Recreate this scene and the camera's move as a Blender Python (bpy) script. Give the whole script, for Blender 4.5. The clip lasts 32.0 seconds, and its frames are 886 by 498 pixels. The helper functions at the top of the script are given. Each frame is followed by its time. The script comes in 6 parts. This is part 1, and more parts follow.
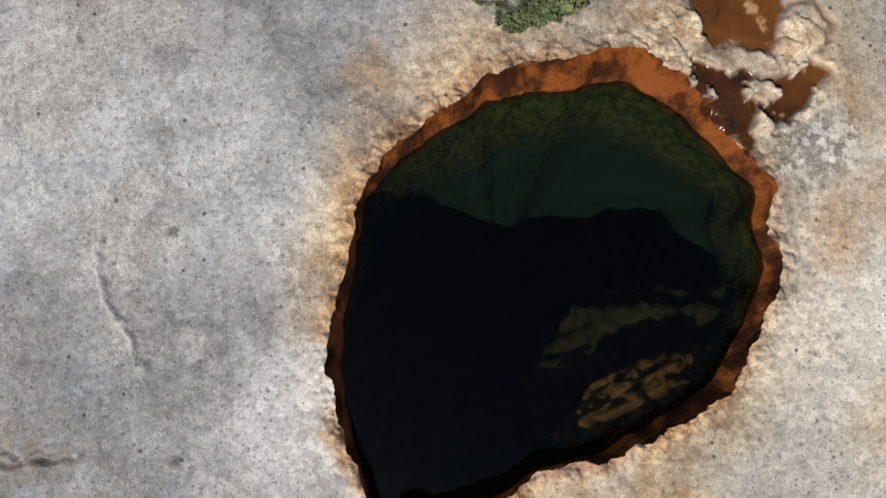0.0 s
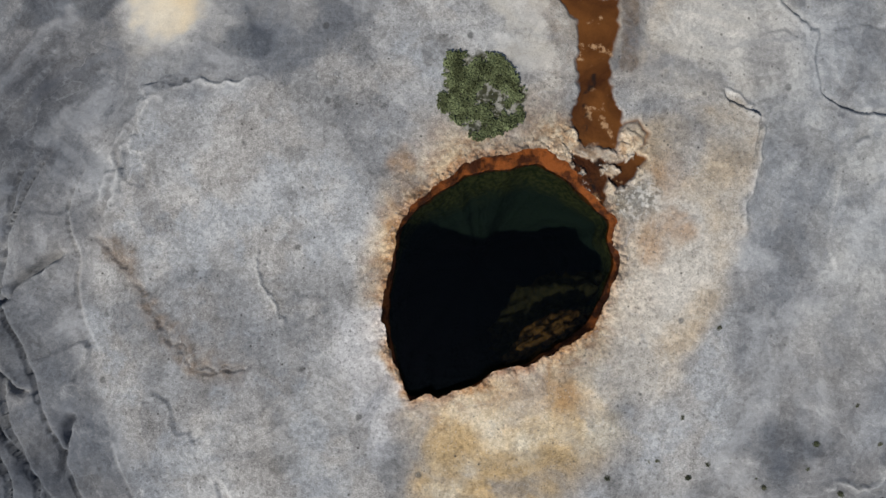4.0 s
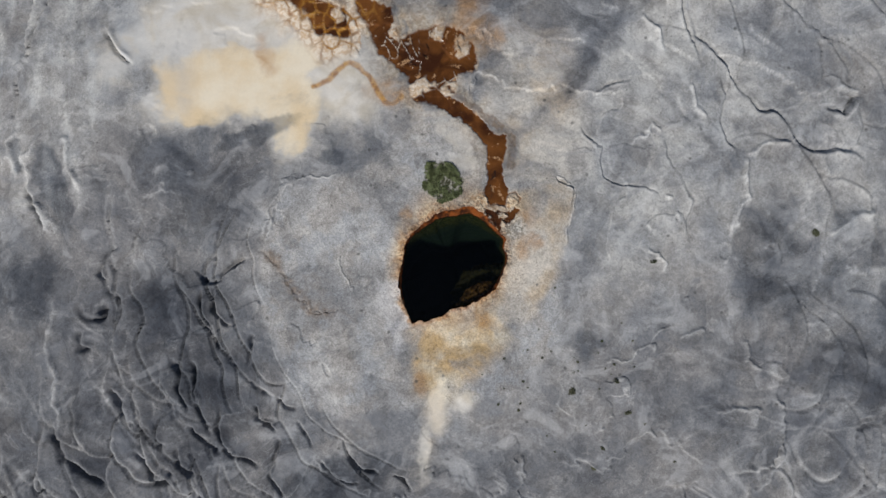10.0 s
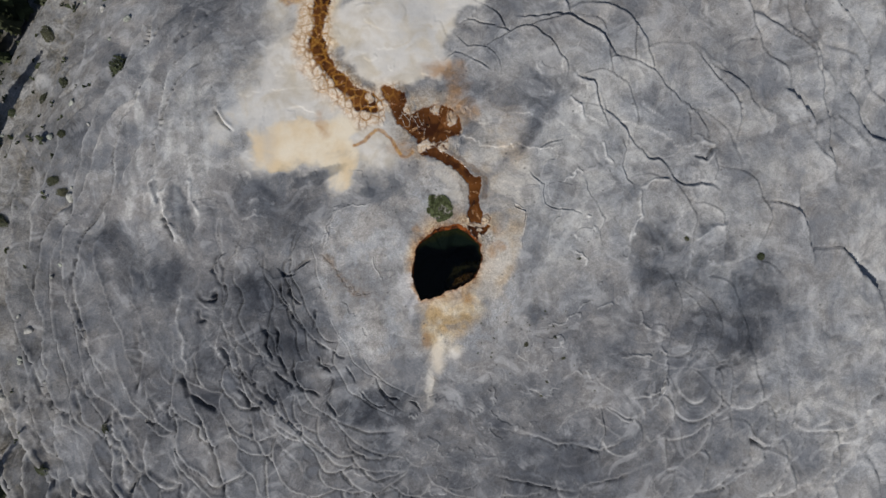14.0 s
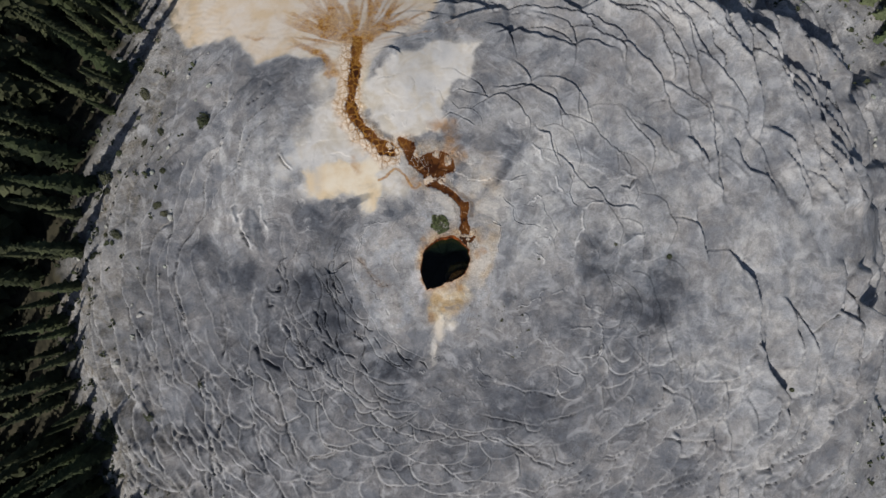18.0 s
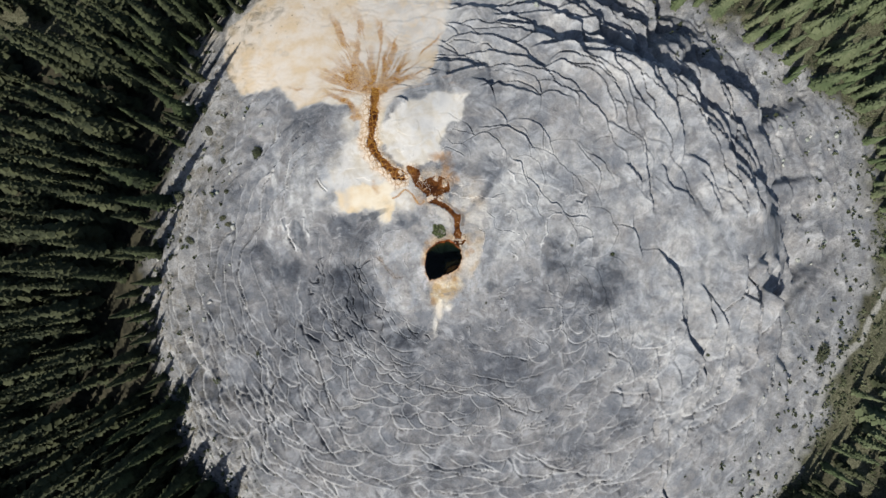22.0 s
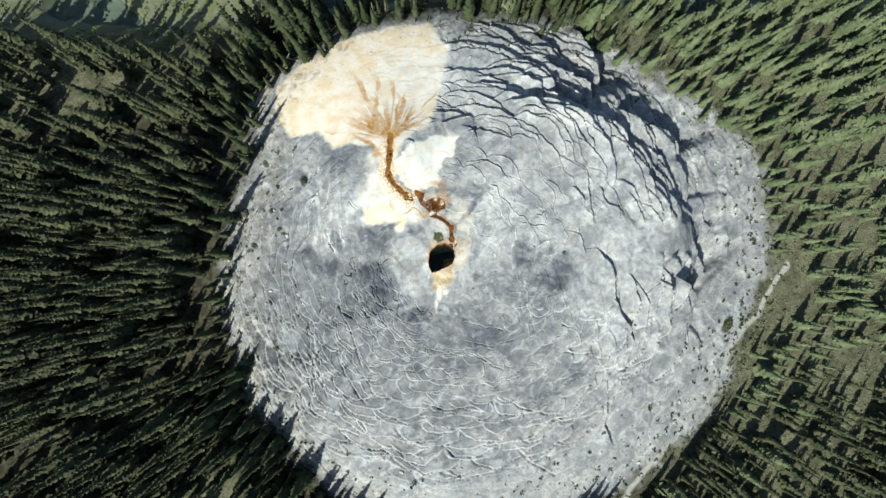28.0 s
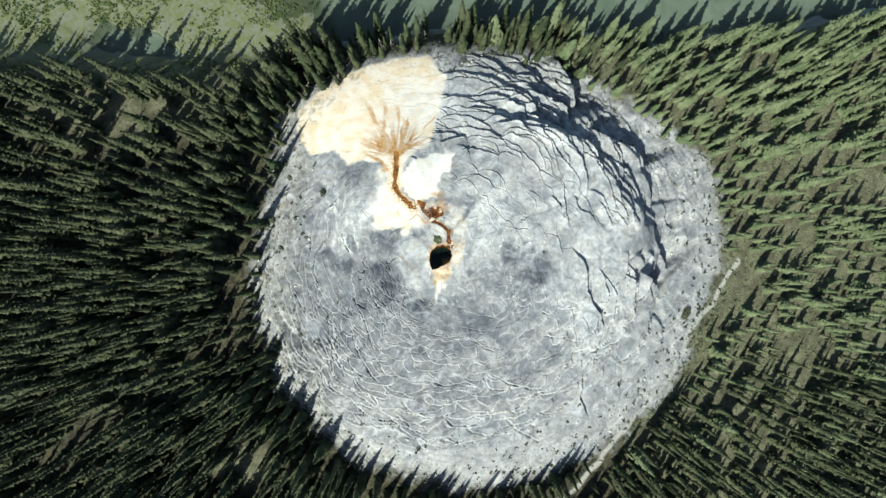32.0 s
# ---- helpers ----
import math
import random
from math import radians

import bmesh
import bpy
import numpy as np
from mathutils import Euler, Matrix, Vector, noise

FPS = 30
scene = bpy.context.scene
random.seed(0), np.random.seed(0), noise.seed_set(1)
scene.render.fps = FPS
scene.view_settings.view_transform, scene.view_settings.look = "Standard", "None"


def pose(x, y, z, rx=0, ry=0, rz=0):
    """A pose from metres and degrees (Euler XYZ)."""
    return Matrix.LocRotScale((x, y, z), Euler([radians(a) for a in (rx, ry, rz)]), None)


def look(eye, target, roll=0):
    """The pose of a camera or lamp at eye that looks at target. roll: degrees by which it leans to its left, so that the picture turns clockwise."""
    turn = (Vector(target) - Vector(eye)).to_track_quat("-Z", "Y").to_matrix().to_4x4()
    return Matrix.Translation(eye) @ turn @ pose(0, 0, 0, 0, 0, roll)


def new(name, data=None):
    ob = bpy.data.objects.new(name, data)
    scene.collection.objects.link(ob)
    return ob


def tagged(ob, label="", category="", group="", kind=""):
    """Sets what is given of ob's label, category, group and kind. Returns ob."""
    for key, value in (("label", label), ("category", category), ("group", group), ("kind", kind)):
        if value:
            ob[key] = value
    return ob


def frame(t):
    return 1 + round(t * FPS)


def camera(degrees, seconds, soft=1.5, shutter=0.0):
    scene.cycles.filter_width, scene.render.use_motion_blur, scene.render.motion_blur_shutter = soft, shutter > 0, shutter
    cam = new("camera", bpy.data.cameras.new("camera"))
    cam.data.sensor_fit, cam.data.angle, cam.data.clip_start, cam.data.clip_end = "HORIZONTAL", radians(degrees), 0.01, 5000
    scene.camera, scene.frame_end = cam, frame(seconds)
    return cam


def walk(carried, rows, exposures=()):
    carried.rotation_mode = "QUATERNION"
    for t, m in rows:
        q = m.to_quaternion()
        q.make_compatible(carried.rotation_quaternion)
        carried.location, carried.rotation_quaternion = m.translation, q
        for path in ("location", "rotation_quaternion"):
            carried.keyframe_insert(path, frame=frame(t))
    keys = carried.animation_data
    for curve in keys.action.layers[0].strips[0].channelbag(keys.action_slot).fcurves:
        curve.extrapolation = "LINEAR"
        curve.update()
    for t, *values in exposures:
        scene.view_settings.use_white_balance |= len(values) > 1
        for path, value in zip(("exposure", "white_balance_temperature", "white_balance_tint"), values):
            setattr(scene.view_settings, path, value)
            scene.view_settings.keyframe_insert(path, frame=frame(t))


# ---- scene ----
import functools

cam = camera(76.0, 32.0)
METRES, EYE, TILT, LEAN, TURN = 85.0, 4.55, -90.0, 0.0, 0.0
ROWS = [
    (0.0, 0.0, 0.0, 0.0, 0.0, 0.0, -0.0),
    (0.5, -0.0004, -0.0036, 0.0001, -0.01, -0.15, 0.06),
    (1.0, -0.0012, -0.0102, -0.0004, -0.14, -0.18, 0.1),
    (1.5, -0.0009, -0.0168, -0.0004, -0.29, -0.16, 0.14),
    (2.0, -0.0005, -0.0227, 0.0001, -0.31, -0.18, 0.22),
    (2.5, -0.0005, -0.0283, 0.0005, -0.33, -0.14, 0.29),
    (3.0, -0.0002, -0.0342, 0.0013, -0.37, -0.14, 0.39),
    (3.5, -0.0006, -0.041, 0.0015, -0.37, -0.19, 0.48),
    (5.5, 0.0003, -0.0727, 0.0027, -0.53, -0.41, 0.92),
    (6.0, 0.0009, -0.0814, 0.0034, -0.53, -0.44, 1.0),
    (6.5, 0.0018, -0.0907, 0.004, -0.56, -0.47, 1.08),
    (7.0, 0.0027, -0.1006, 0.0044, -0.57, -0.46, 1.18),
    (7.5, 0.0035, -0.1105, 0.005, -0.57, -0.51, 1.28),
    (8.0, 0.0042, -0.1204, 0.0048, -0.56, -0.51, 1.38),
    (8.5, 0.0044, -0.1313, 0.0049, -0.59, -0.56, 1.44),
    (9.0, 0.0045, -0.143, 0.0045, -0.65, -0.62, 1.52),
    (9.5, 0.0045, -0.1547, 0.0045, -0.66, -0.59, 1.61),
    (10.0, 0.0042, -0.1675, 0.0054, -0.7, -0.69, 1.68),
    (10.5, 0.0045, -0.1808, 0.0056, -0.67, -0.66, 1.75),
    (11.0, 0.0045, -0.1947, 0.006, -0.69, -0.7, 1.84),
    (11.5, 0.0037, -0.209, 0.0066, -0.72, -0.73, 1.94),
    (12.0, 0.0037, -0.2233, 0.0071, -0.7, -0.73, 2.0),
    (12.5, 0.004, -0.238, 0.0073, -0.66, -0.69, 2.08),
    (13.0, 0.0043, -0.2534, 0.0076, -0.65, -0.67, 2.11),
    (13.5, 0.0047, -0.2694, 0.0079, -0.63, -0.68, 2.2),
    (14.0, 0.0051, -0.2854, 0.0084, -0.58, -0.68, 2.23),
    (14.5, 0.005, -0.3016, 0.0091, -0.57, -0.64, 2.26),
    (16.5, 0.0054, -0.3703, 0.0105, -0.52, -0.58, 2.52),
    (17.0, 0.0049, -0.3885, 0.0112, -0.53, -0.56, 2.6),
    (17.5, 0.0048, -0.4071, 0.0119, -0.51, -0.55, 2.63),
    (18.0, 0.0051, -0.4261, 0.0119, -0.5, -0.49, 2.68),
    (18.5, 0.0053, -0.4456, 0.0122, -0.5, -0.49, 2.74),
    (19.0, 0.006, -0.465, 0.0126, -0.46, -0.47, 2.77),
    (19.5, 0.0061, -0.4847, 0.0128, -0.46, -0.47, 2.83),
    (20.0, 0.006, -0.5043, 0.0127, -0.44, -0.42, 2.9),
    (20.5, 0.0066, -0.5245, 0.0123, -0.41, -0.37, 2.94),
    (21.0, 0.0066, -0.5449, 0.0119, -0.4, -0.32, 3.0),
    (21.5, 0.0067, -0.5655, 0.0117, -0.38, -0.31, 3.07),
    (22.0, 0.0068, -0.586, 0.0125, -0.38, -0.35, 3.12),
    (22.5, 0.0072, -0.6066, 0.0127, -0.36, -0.33, 3.19),
    (23.0, 0.0076, -0.6272, 0.0121, -0.34, -0.29, 3.25),
    (23.5, 0.0076, -0.6477, 0.0127, -0.36, -0.32, 3.34),
    (24.0, 0.0076, -0.6685, 0.0125, -0.38, -0.3, 3.38),
    (24.5, 0.0081, -0.6892, 0.0129, -0.37, -0.33, 3.42),
    (25.0, 0.0082, -0.71, 0.0129, -0.37, -0.33, 3.49),
    (25.5, 0.0085, -0.7307, 0.0131, -0.36, -0.34, 3.54),
    (27.5, 0.0067, -0.8134, 0.014, -0.46, -0.29, 3.75),
    (28.0, 0.0067, -0.8341, 0.0144, -0.46, -0.29, 3.79),
    (28.5, 0.0068, -0.8547, 0.0149, -0.47, -0.3, 3.85),
    (29.0, 0.007, -0.8755, 0.0154, -0.47, -0.31, 3.89),
    (29.5, 0.007, -0.8962, 0.0156, -0.47, -0.32, 3.93),
    (30.0, 0.0071, -0.917, 0.0162, -0.48, -0.32, 3.98),
    (30.5, 0.0072, -0.9377, 0.0167, -0.48, -0.33, 4.01),
    (31.0, 0.0074, -0.9585, 0.017, -0.48, -0.34, 4.06),
    (31.5, 0.0077, -0.9792, 0.0174, -0.48, -0.35, 4.11),
    (32.0, 0.0078, -0.9992, 0.0177, -0.48, -0.37, 4.14),
]
EXPOSURES = [(0.0, 0.37, 6750, 9), (2.0, 0.11, 6500, 8), (3.0, 0.10, 6450, 8), (6.0, 0.03, 6500, 9), (9.0, 0.0, 6450, 9), (12.0, -0.06, 6500, 10), (14.0, -0.1, 6500, 10), (17.0, -0.12, 6500, 11), (18.0, -0.06, 6500, 11), (19.0, 0.28, 6500, 10), (20.0, 0.38, 6500, 10), (25.0, 0.76, 6400, 2), (32.0, 1.17, 6350, -4)]
walk(cam, [(t, pose(0, 0, EYE, TILT, LEAN, TURN) @ pose(METRES * x, METRES * y, METRES * z, 90 + pitch, roll, yaw)) for t, x, y, z, yaw, pitch, roll in ROWS], EXPOSURES)

# ---- sky and sun ----
SUN_EL, SUN_AZ = radians(48), math.atan2(-0.57, -0.82)
world = bpy.data.worlds.new("sky")
scene.world = world
world.use_nodes = True
wn = world.node_tree.nodes
sky = wn.new("ShaderNodeTexSky")
sky.sky_type, sky.sun_disc, sky.sun_elevation, sky.sun_rotation = "NISHITA", False, SUN_EL, SUN_AZ
world.node_tree.links.new(sky.outputs[0], wn["Background"].inputs[0])
wn["Background"].inputs[1].default_value = 0.06
sun = new("sun", bpy.data.lights.new("sun", "SUN"))
sun.data.energy, sun.data.angle, sun.data.color = 3.8, radians(0.6), (1.0, 0.95, 0.88)
toward = Vector((math.sin(SUN_AZ) * math.cos(SUN_EL), math.cos(SUN_AZ) * math.cos(SUN_EL), math.sin(SUN_EL)))
sun.matrix_world = look(toward * 100, (0, 0, 0))


# ---- numeric helpers ----
def lattice(seed, n=256):
    rng = np.random.RandomState(seed)
    return rng.rand(n, n).astype(np.float32), rng.rand(n, n).astype(np.float32)


TABLES = {}


def table(seed):
    if seed not in TABLES:
        TABLES[seed] = lattice(seed)
    return TABLES[seed]


def vnoise(x, y, scale, seed=1):
    """Smooth noise, -1 to 1, with features of about `scale` metres."""
    a = table(seed)[0].ravel()
    u, v = np.asarray(x / scale, np.float32), np.asarray(y / scale, np.float32)
    fu, fv = np.floor(u), np.floor(v)
    f, g = u - fu, v - fv
    i0, j0 = fu.astype(np.int32) & 255, fv.astype(np.int32) & 255
    i1, j1 = ((i0 + 1) & 255) << 8, (j0 + 1) & 255
    i0 = i0 << 8
    f, g = f * f * (3 - 2 * f), g * g * (3 - 2 * g)
    p, q = a.take(i0 + j0), a.take(i0 + j1)
    p += (a.take(i1 + j0) - p) * f
    q += (a.take(i1 + j1) - q) * f
    return (p + (q - p) * g) * 2 - 1


def fbm(x, y, scale, seed=1, octaves=4, gain=0.5):
    out, amp, total = 0, 1.0, 0.0
    c, s = math.cos(0.6), math.sin(0.6)
    for k in range(octaves):
        out = out + amp * vnoise(x + 31.7 * k, y - 17.3 * k, scale, seed + k)
        x, y = c * x - s * y, s * x + c * y
        total, amp, scale = total + amp, amp * gain, scale * 0.5
    return out / total


def cells(x, y, scale, seed=1):
    """Distances to the nearest and the second nearest of scattered points, in cells, and a number of its own for each cell."""
    a, b = table(seed)
    u, v = x / scale, y / scale
    i, j = np.floor(u).astype(np.int32), np.floor(v).astype(np.int32)
    d1 = np.full(u.shape, 9.0, np.float32)
    d2, own = d1.copy(), np.zeros(u.shape, np.float32)
    for di in (-1, 0, 1):
        for dj in (-1, 0, 1):
            ii, jj = (i + di) & 255, (j + dj) & 255
            d = np.hypot(i + di + a[ii, jj] - u, j + dj + b[ii, jj] - v)
            near = d < d1
            d2 = np.where(near, d1, np.minimum(d2, d))
            own = np.where(near, a[ii, jj], own)
            d1 = np.where(near, d, d1)
    return d1, d2, own


def smooth(e0, e1, v):
    t = np.clip((v - e0) / (e1 - e0), 0, 1)
    return t * t * (3 - 2 * t)


def line_distance(pts, x, y, closed=False, margin=12.0):
    """Distance to a line of points, the side (plus on its left) and how far along it, 0 to 1. Further off than the margin it is not worked out."""
    xs, ys = [p[0] for p in pts], [p[1] for p in pts]
    sel = np.flatnonzero((x > min(xs) - margin) & (x < max(xs) + margin) & (y > min(ys) - margin) & (y < max(ys) + margin))
    full = [np.full(x.shape, margin), np.zeros(x.shape), np.zeros(x.shape)]
    if not len(sel):
        return full
    x, y = x[sel], y[sel]
    best = np.full(x.shape, 1e9)
    side, along = np.zeros(x.shape), np.zeros(x.shape)
    pairs = list(zip(pts, pts[1:] + pts[:1] if closed else pts[1:]))
    lengths = [math.dist(p, q) for p, q in pairs]
    run, total = 0.0, sum(lengths)
    for (p, q), ln in zip(pairs, lengths):
        ex, ey = q[0] - p[0], q[1] - p[1]
        t = np.clip(((x - p[0]) * ex + (y - p[1]) * ey) / (ln * ln), 0, 1)
        d = (x - p[0] - t * ex) ** 2 + (y - p[1] - t * ey) ** 2
        near = d < best
        side = np.where(near, np.sign(ex * (y - p[1]) - ey * (x - p[0])), side)
        along = np.where(near, (run + t * ln) / total, along)
        best = np.where(near, d, best)
        run += ln
    for whole, part_ in zip(full, (np.sqrt(best), side, along)):
        whole[sel] = part_
    return full


def inside_distance(pts, x, y, margin=3.0):
    """Distance to a closed outline, plus inside it, down to minus the margin."""
    out = np.full(x.shape, -margin)
    xs, ys = [p[0] for p in pts], [p[1] for p in pts]
    sel = np.flatnonzero((x > min(xs) - margin) & (x < max(xs) + margin) & (y > min(ys) - margin) & (y < max(ys) + margin))
    if not len(sel):
        return out
    x, y = x[sel], y[sel]
    d = line_distance(pts, x, y, True, 1e6)[0]
    odd = np.zeros(x.shape, bool)
    for p, q in zip(pts, pts[1:] + pts[:1]):
        cross = (p[1] > y) != (q[1] > y)
        odd ^= cross & (x < (q[0] - p[0]) * (y - p[1]) / (q[1] - p[1] if q[1] != p[1] else 1e-9) + p[0])
    out[sel] = np.where(odd, d, np.maximum(-d, -margin))
    return out


def curved(pts, parts=3):
    """A line of points, bent smoothly through them."""
    out = []
    for k in range(len(pts) - 1):
        p0, p1, p2, p3 = pts[max(k - 1, 0)], pts[k], pts[k + 1], pts[min(k + 2, len(pts) - 1)]
        for q in range(parts):
            t = q / parts
            out.append(tuple(b + 0.5 * t * (c - a + t * (2 * a - 5 * b + 4 * c - d + t * (3 * (b - c) + d - a))) for a, b, c, d in zip(p0, p1, p2, p3)))
    return out + [pts[-1]]


# ---- the plan, in metres ----
CENTRE = (0.9, -0.35)
RIM = [(2.7, -0.09), (2.59, 0.21), (2.67, 0.48), (2.47, 0.71), (2.21, 1.01), (2.08, 1.27), (1.82, 1.42), (1.62, 1.6), (1.42, 1.63),
       (1.03, 1.52), (0.63, 1.5), (0.34, 1.39), (0.1, 1.18), (-0.26, 0.92), (-0.46, 0.76), (-0.63, 0.46), (-0.73, 0.06), (-0.81, -0.33),
       (-0.91, -0.66), (-0.94, -0.99), (-0.86, -1.09), (-0.84, -1.38), (-0.75, -1.64), (-0.63, -1.94), (-0.5, -2.22), (-0.27, -2.09),
       (-0.07, -2.16), (0.19, -2.05), (0.55, -1.96), (0.84, -1.74), (1.24, -1.72), (1.43, -1.61), (1.79, -1.46), (2.05, -1.32),
       (2.31, -1.12), (2.48, -0.8), (2.62, -0.41)]
MOSS = [(0.13, 3.13), (0.77, 3.12), (1.4, 2.52), (1.09, 1.88), (0.4, 1.83), (0.03, 2.31)]
STREAM = [(2.25, 1.3), (2.31, 1.68), (2.55, 2.03), (2.45, 2.62), (2.52, 3.21), (2.48, 3.8), (2.2, 4.23), (1.69, 4.78), (1.17, 5.09),
          (0.58, 5.45), (0.3, 6.0), (-0.2, 6.8), (-1.0, 7.8), (-1.9, 8.5), (-2.8, 8.0), (-3.6, 8.7), (-4.8, 9.8), (-5.5, 11.4), (-5.3, 13.5), (-5.3, 15.8), (-5.2, 17.4)]
RUN = [(2.2, 1.7), (2.2, 2.8), (2.2, 3.6), (1.8, 4.2), (1.2, 4.7), (0.5, 5.1), (0.1, 5.4), (0.5, 5.6), (1.0, 5.2), (1.4, 5.0), (2.0, 4.5), (2.4, 4.0), (2.8, 3.9), (2.8, 3.6), (2.6, 3.0), (2.7, 2.0)]
LAKES = [[(-0.1, 5.4), (-0.2, 6.2), (-0.6, 6.6), (-0.4, 7.4), (0.5, 7.6), (1.1, 7.6), (1.6, 7.1), (1.7, 6.4), (1.1, 6.3), (0.9, 5.6), (0.5, 5.3)],
         [(-2.0, 8.8), (-1.1, 8.4), (-1.0, 7.6), (-0.7, 6.7), (-1.2, 7.0), (-1.5, 7.9)], [(-3.8, 8.9), (-2.7, 8.4), (-2.6, 7.8), (-3.4, 8.0)]]
CRUST_BACK = [(0.3, 4.2), (1.0, 4.7), (1.9, 3.8), (2.1, 2.8), (1.4, 2.6), (0.6, 3.2)]
# dark brown band along the stream's east side
DARK_BAND = [(2.95, 2.9), (3.0, 3.4), (2.98, 3.9), (2.2, 4.62), (1.4, 5.2), (0.9, 5.5)]
SIDE_RILL = [(-0.6, 5.4), (-1.1, 5.2), (-1.5, 5.7), (-2.0, 6.4), (-2.4, 6.7), (-2.8, 6.4), (-3.2, 6.1), (-3.7, 5.9)]
APRON = [(-22.4, 23.4), (-21.9, 27.0), (-18.5, 30.2), (-12.4, 33.4), (-5.4, 34.8), (1.5, 35.2), (4.3, 30.2), (3.1, 26.1), (1.7, 21.4), (0.7, 17.9),
         (-2.3, 16.2), (-4.2, 14.9), (-5.1, 13.2), (-7.0, 13.9), (-7.5, 15.4), (-10.9, 16.3), (-13.4, 15.6), (-15.2, 18.5), (-19.5, 18.3), (-22.1, 21.3)]
WHITE = [(-4.4, 13.3), (-2.3, 15.2), (0.5, 16.5), (4.3, 16.2), (3.7, 13.8), (2.0, 12.7), (1.1, 11.1), (1.4, 9.8), (1.0, 8.9), (-0.8, 8.7), (-3.2, 9.2), (-4.2, 10.3), (-4.8, 11.9)]
PALE_LEFT = [(-7.8, 14.4), (-8.1, 12.3), (-8.3, 10.7), (-10.5, 8.9), (-10.9, 7.9), (-10.5, 6.8), (-9.1, 6.6), (-9.3, 5.7), (-8.1, 5.1), (-6.3, 5.2), (-4.8, 4.7), (-4.5, 3.8), (-3.9, 3.9),
             (-3.3, 4.6), (-1.8, 5.0), (-1.1, 5.6), (-1.5, 7.1), (-3.8, 8.4), (-5.6, 10.4), (-6.6, 13.4), (-7.2, 15.3)]
CREAM = [(-9.5, 6.9), (-7.4, 7.6), (-5.6, 7.3), (-4.4, 7.4), (-3.4, 6.8), (-3.9, 6.3), (-3.2, 5.5), (-3.3, 4.6), (-3.9, 3.8), (-4.5, 3.8), (-4.9, 4.7), (-6.3, 5.2), (-8.1, 5.1), (-9.1, 5.6)]
TAIL = [(-0.3, -2.2), (2.3, -1.7), (2.7, -2.8), (1.7, -4.0), (0.7, -5.1), (0.1, -6.6), (-0.4, -7.8), (-0.5, -7.2), (-0.1, -6.2), (-0.5, -4.7), (-0.6, -3.5)]
PLATE = [(-5.6, 0.1), (-4.8, 2.2), (-2.1, 3.0), (0.1, 4.8), (1.6, 4.8), (2.3, 2.9), (4.8, 2.6), (5.1, 1.8), (4.5, -0.6), (4.6, -2.9), (2.6, -4.8),
         (-0.2, -5.1), (-3.1, -5.4), (-4.6, -4.4), (-5.9, -1.1)]
FOOT = [(51.5, 5.0), (50.3, -6.6), (43.4, -16.6), (39.6, -26.5), (25.8, -35.0), (15.7, -39.1), (4.9, -40.9), (-7.6, -37.9), (-17.1, -33.8),
        (-24.4, -26.4), (-29.8, -18.4), (-31.8, -8.3), (-31.1, -0.6), (-29.6, 8.1), (-26.2, 19.8), (-26.8, 24.6), (-19.2, 30.5), (-9.7, 36.2),
        (1.6, 36.3), (3.7, 37.3), (11.8, 36.5), (25.9, 33.0), (35.0, 25.6), (44.6, 18.0), (51.1, 10.5)]
TRAIL = [(12.0, -49.0), (17.0, -45.5), (22.0, -42.0), (27.3, -35.9), (31.1, -31.7), (35.9, -27.3), (39.8, -23.7), (43.1, -16.5), (48.2, -12.1), (51.0, -7.8), (53.5, -5.0)]
BANK = [(-400, 60), (-120, 44), (-74.8, 42.5), (-61.9, 42.6), (-45.6, 40.4), (-33.8, 40.8), (-23.4, 42.0), (-15.0, 41.6), (6.4, 43.6), (27.2, 42.2), (42.0, 37.9), (57.1, 37.5), (67.4, 38.3),
        (84.7, 39.1), (130, 42), (400, 50)]
# ledges of the terraces: crest line and drop
LEDGES_HIGH = [([(10.6, 20.8), (14.4, 21.0), (17.3, 21.2), (18.6, 20.3), (20.5, 19.7), (22.5, 18.4), (24.6, 17.8), (26.4, 17.2), (27.7, 15.4), (28.3, 12.5), (28.4, 11.1)], 1.35),
        ([(0.6, 20.3), (3.4, 20.2), (5.6, 19.6)], 0.3),
        ([(2.3, 18.5), (4.7, 19.0), (6.7, 19.1)], 0.6),
        ([(5.2, 16.7), (7.2, 17.0), (9.1, 16.3), (12.0, 15.2)], 0.25),
        ([(17.5, 22.6), (19.4, 21.3), (21.4, 20.3), (23.4, 19.1), (25.7, 18.9)], 1.9),
        ([(7.2, 24.2), (11.6, 23.5), (13.6, 23.0), (14.5, 21.9)], 0.5),
        ([(17.6, 28.5), (19.5, 26.6), (22.4, 25.4), (24.3, 23.9), (25.0, 20.8)], 1.8),
        ([(27.5, 19.7), (29.3, 18.6), (32.2, 17.3), (35.4, 16.2), (37.1, 14.3), (37.7, 12.6)], 3.0),
        ([(17.3, 32.8), (19.3, 30.9), (21.3, 29.1)], 0.9)]
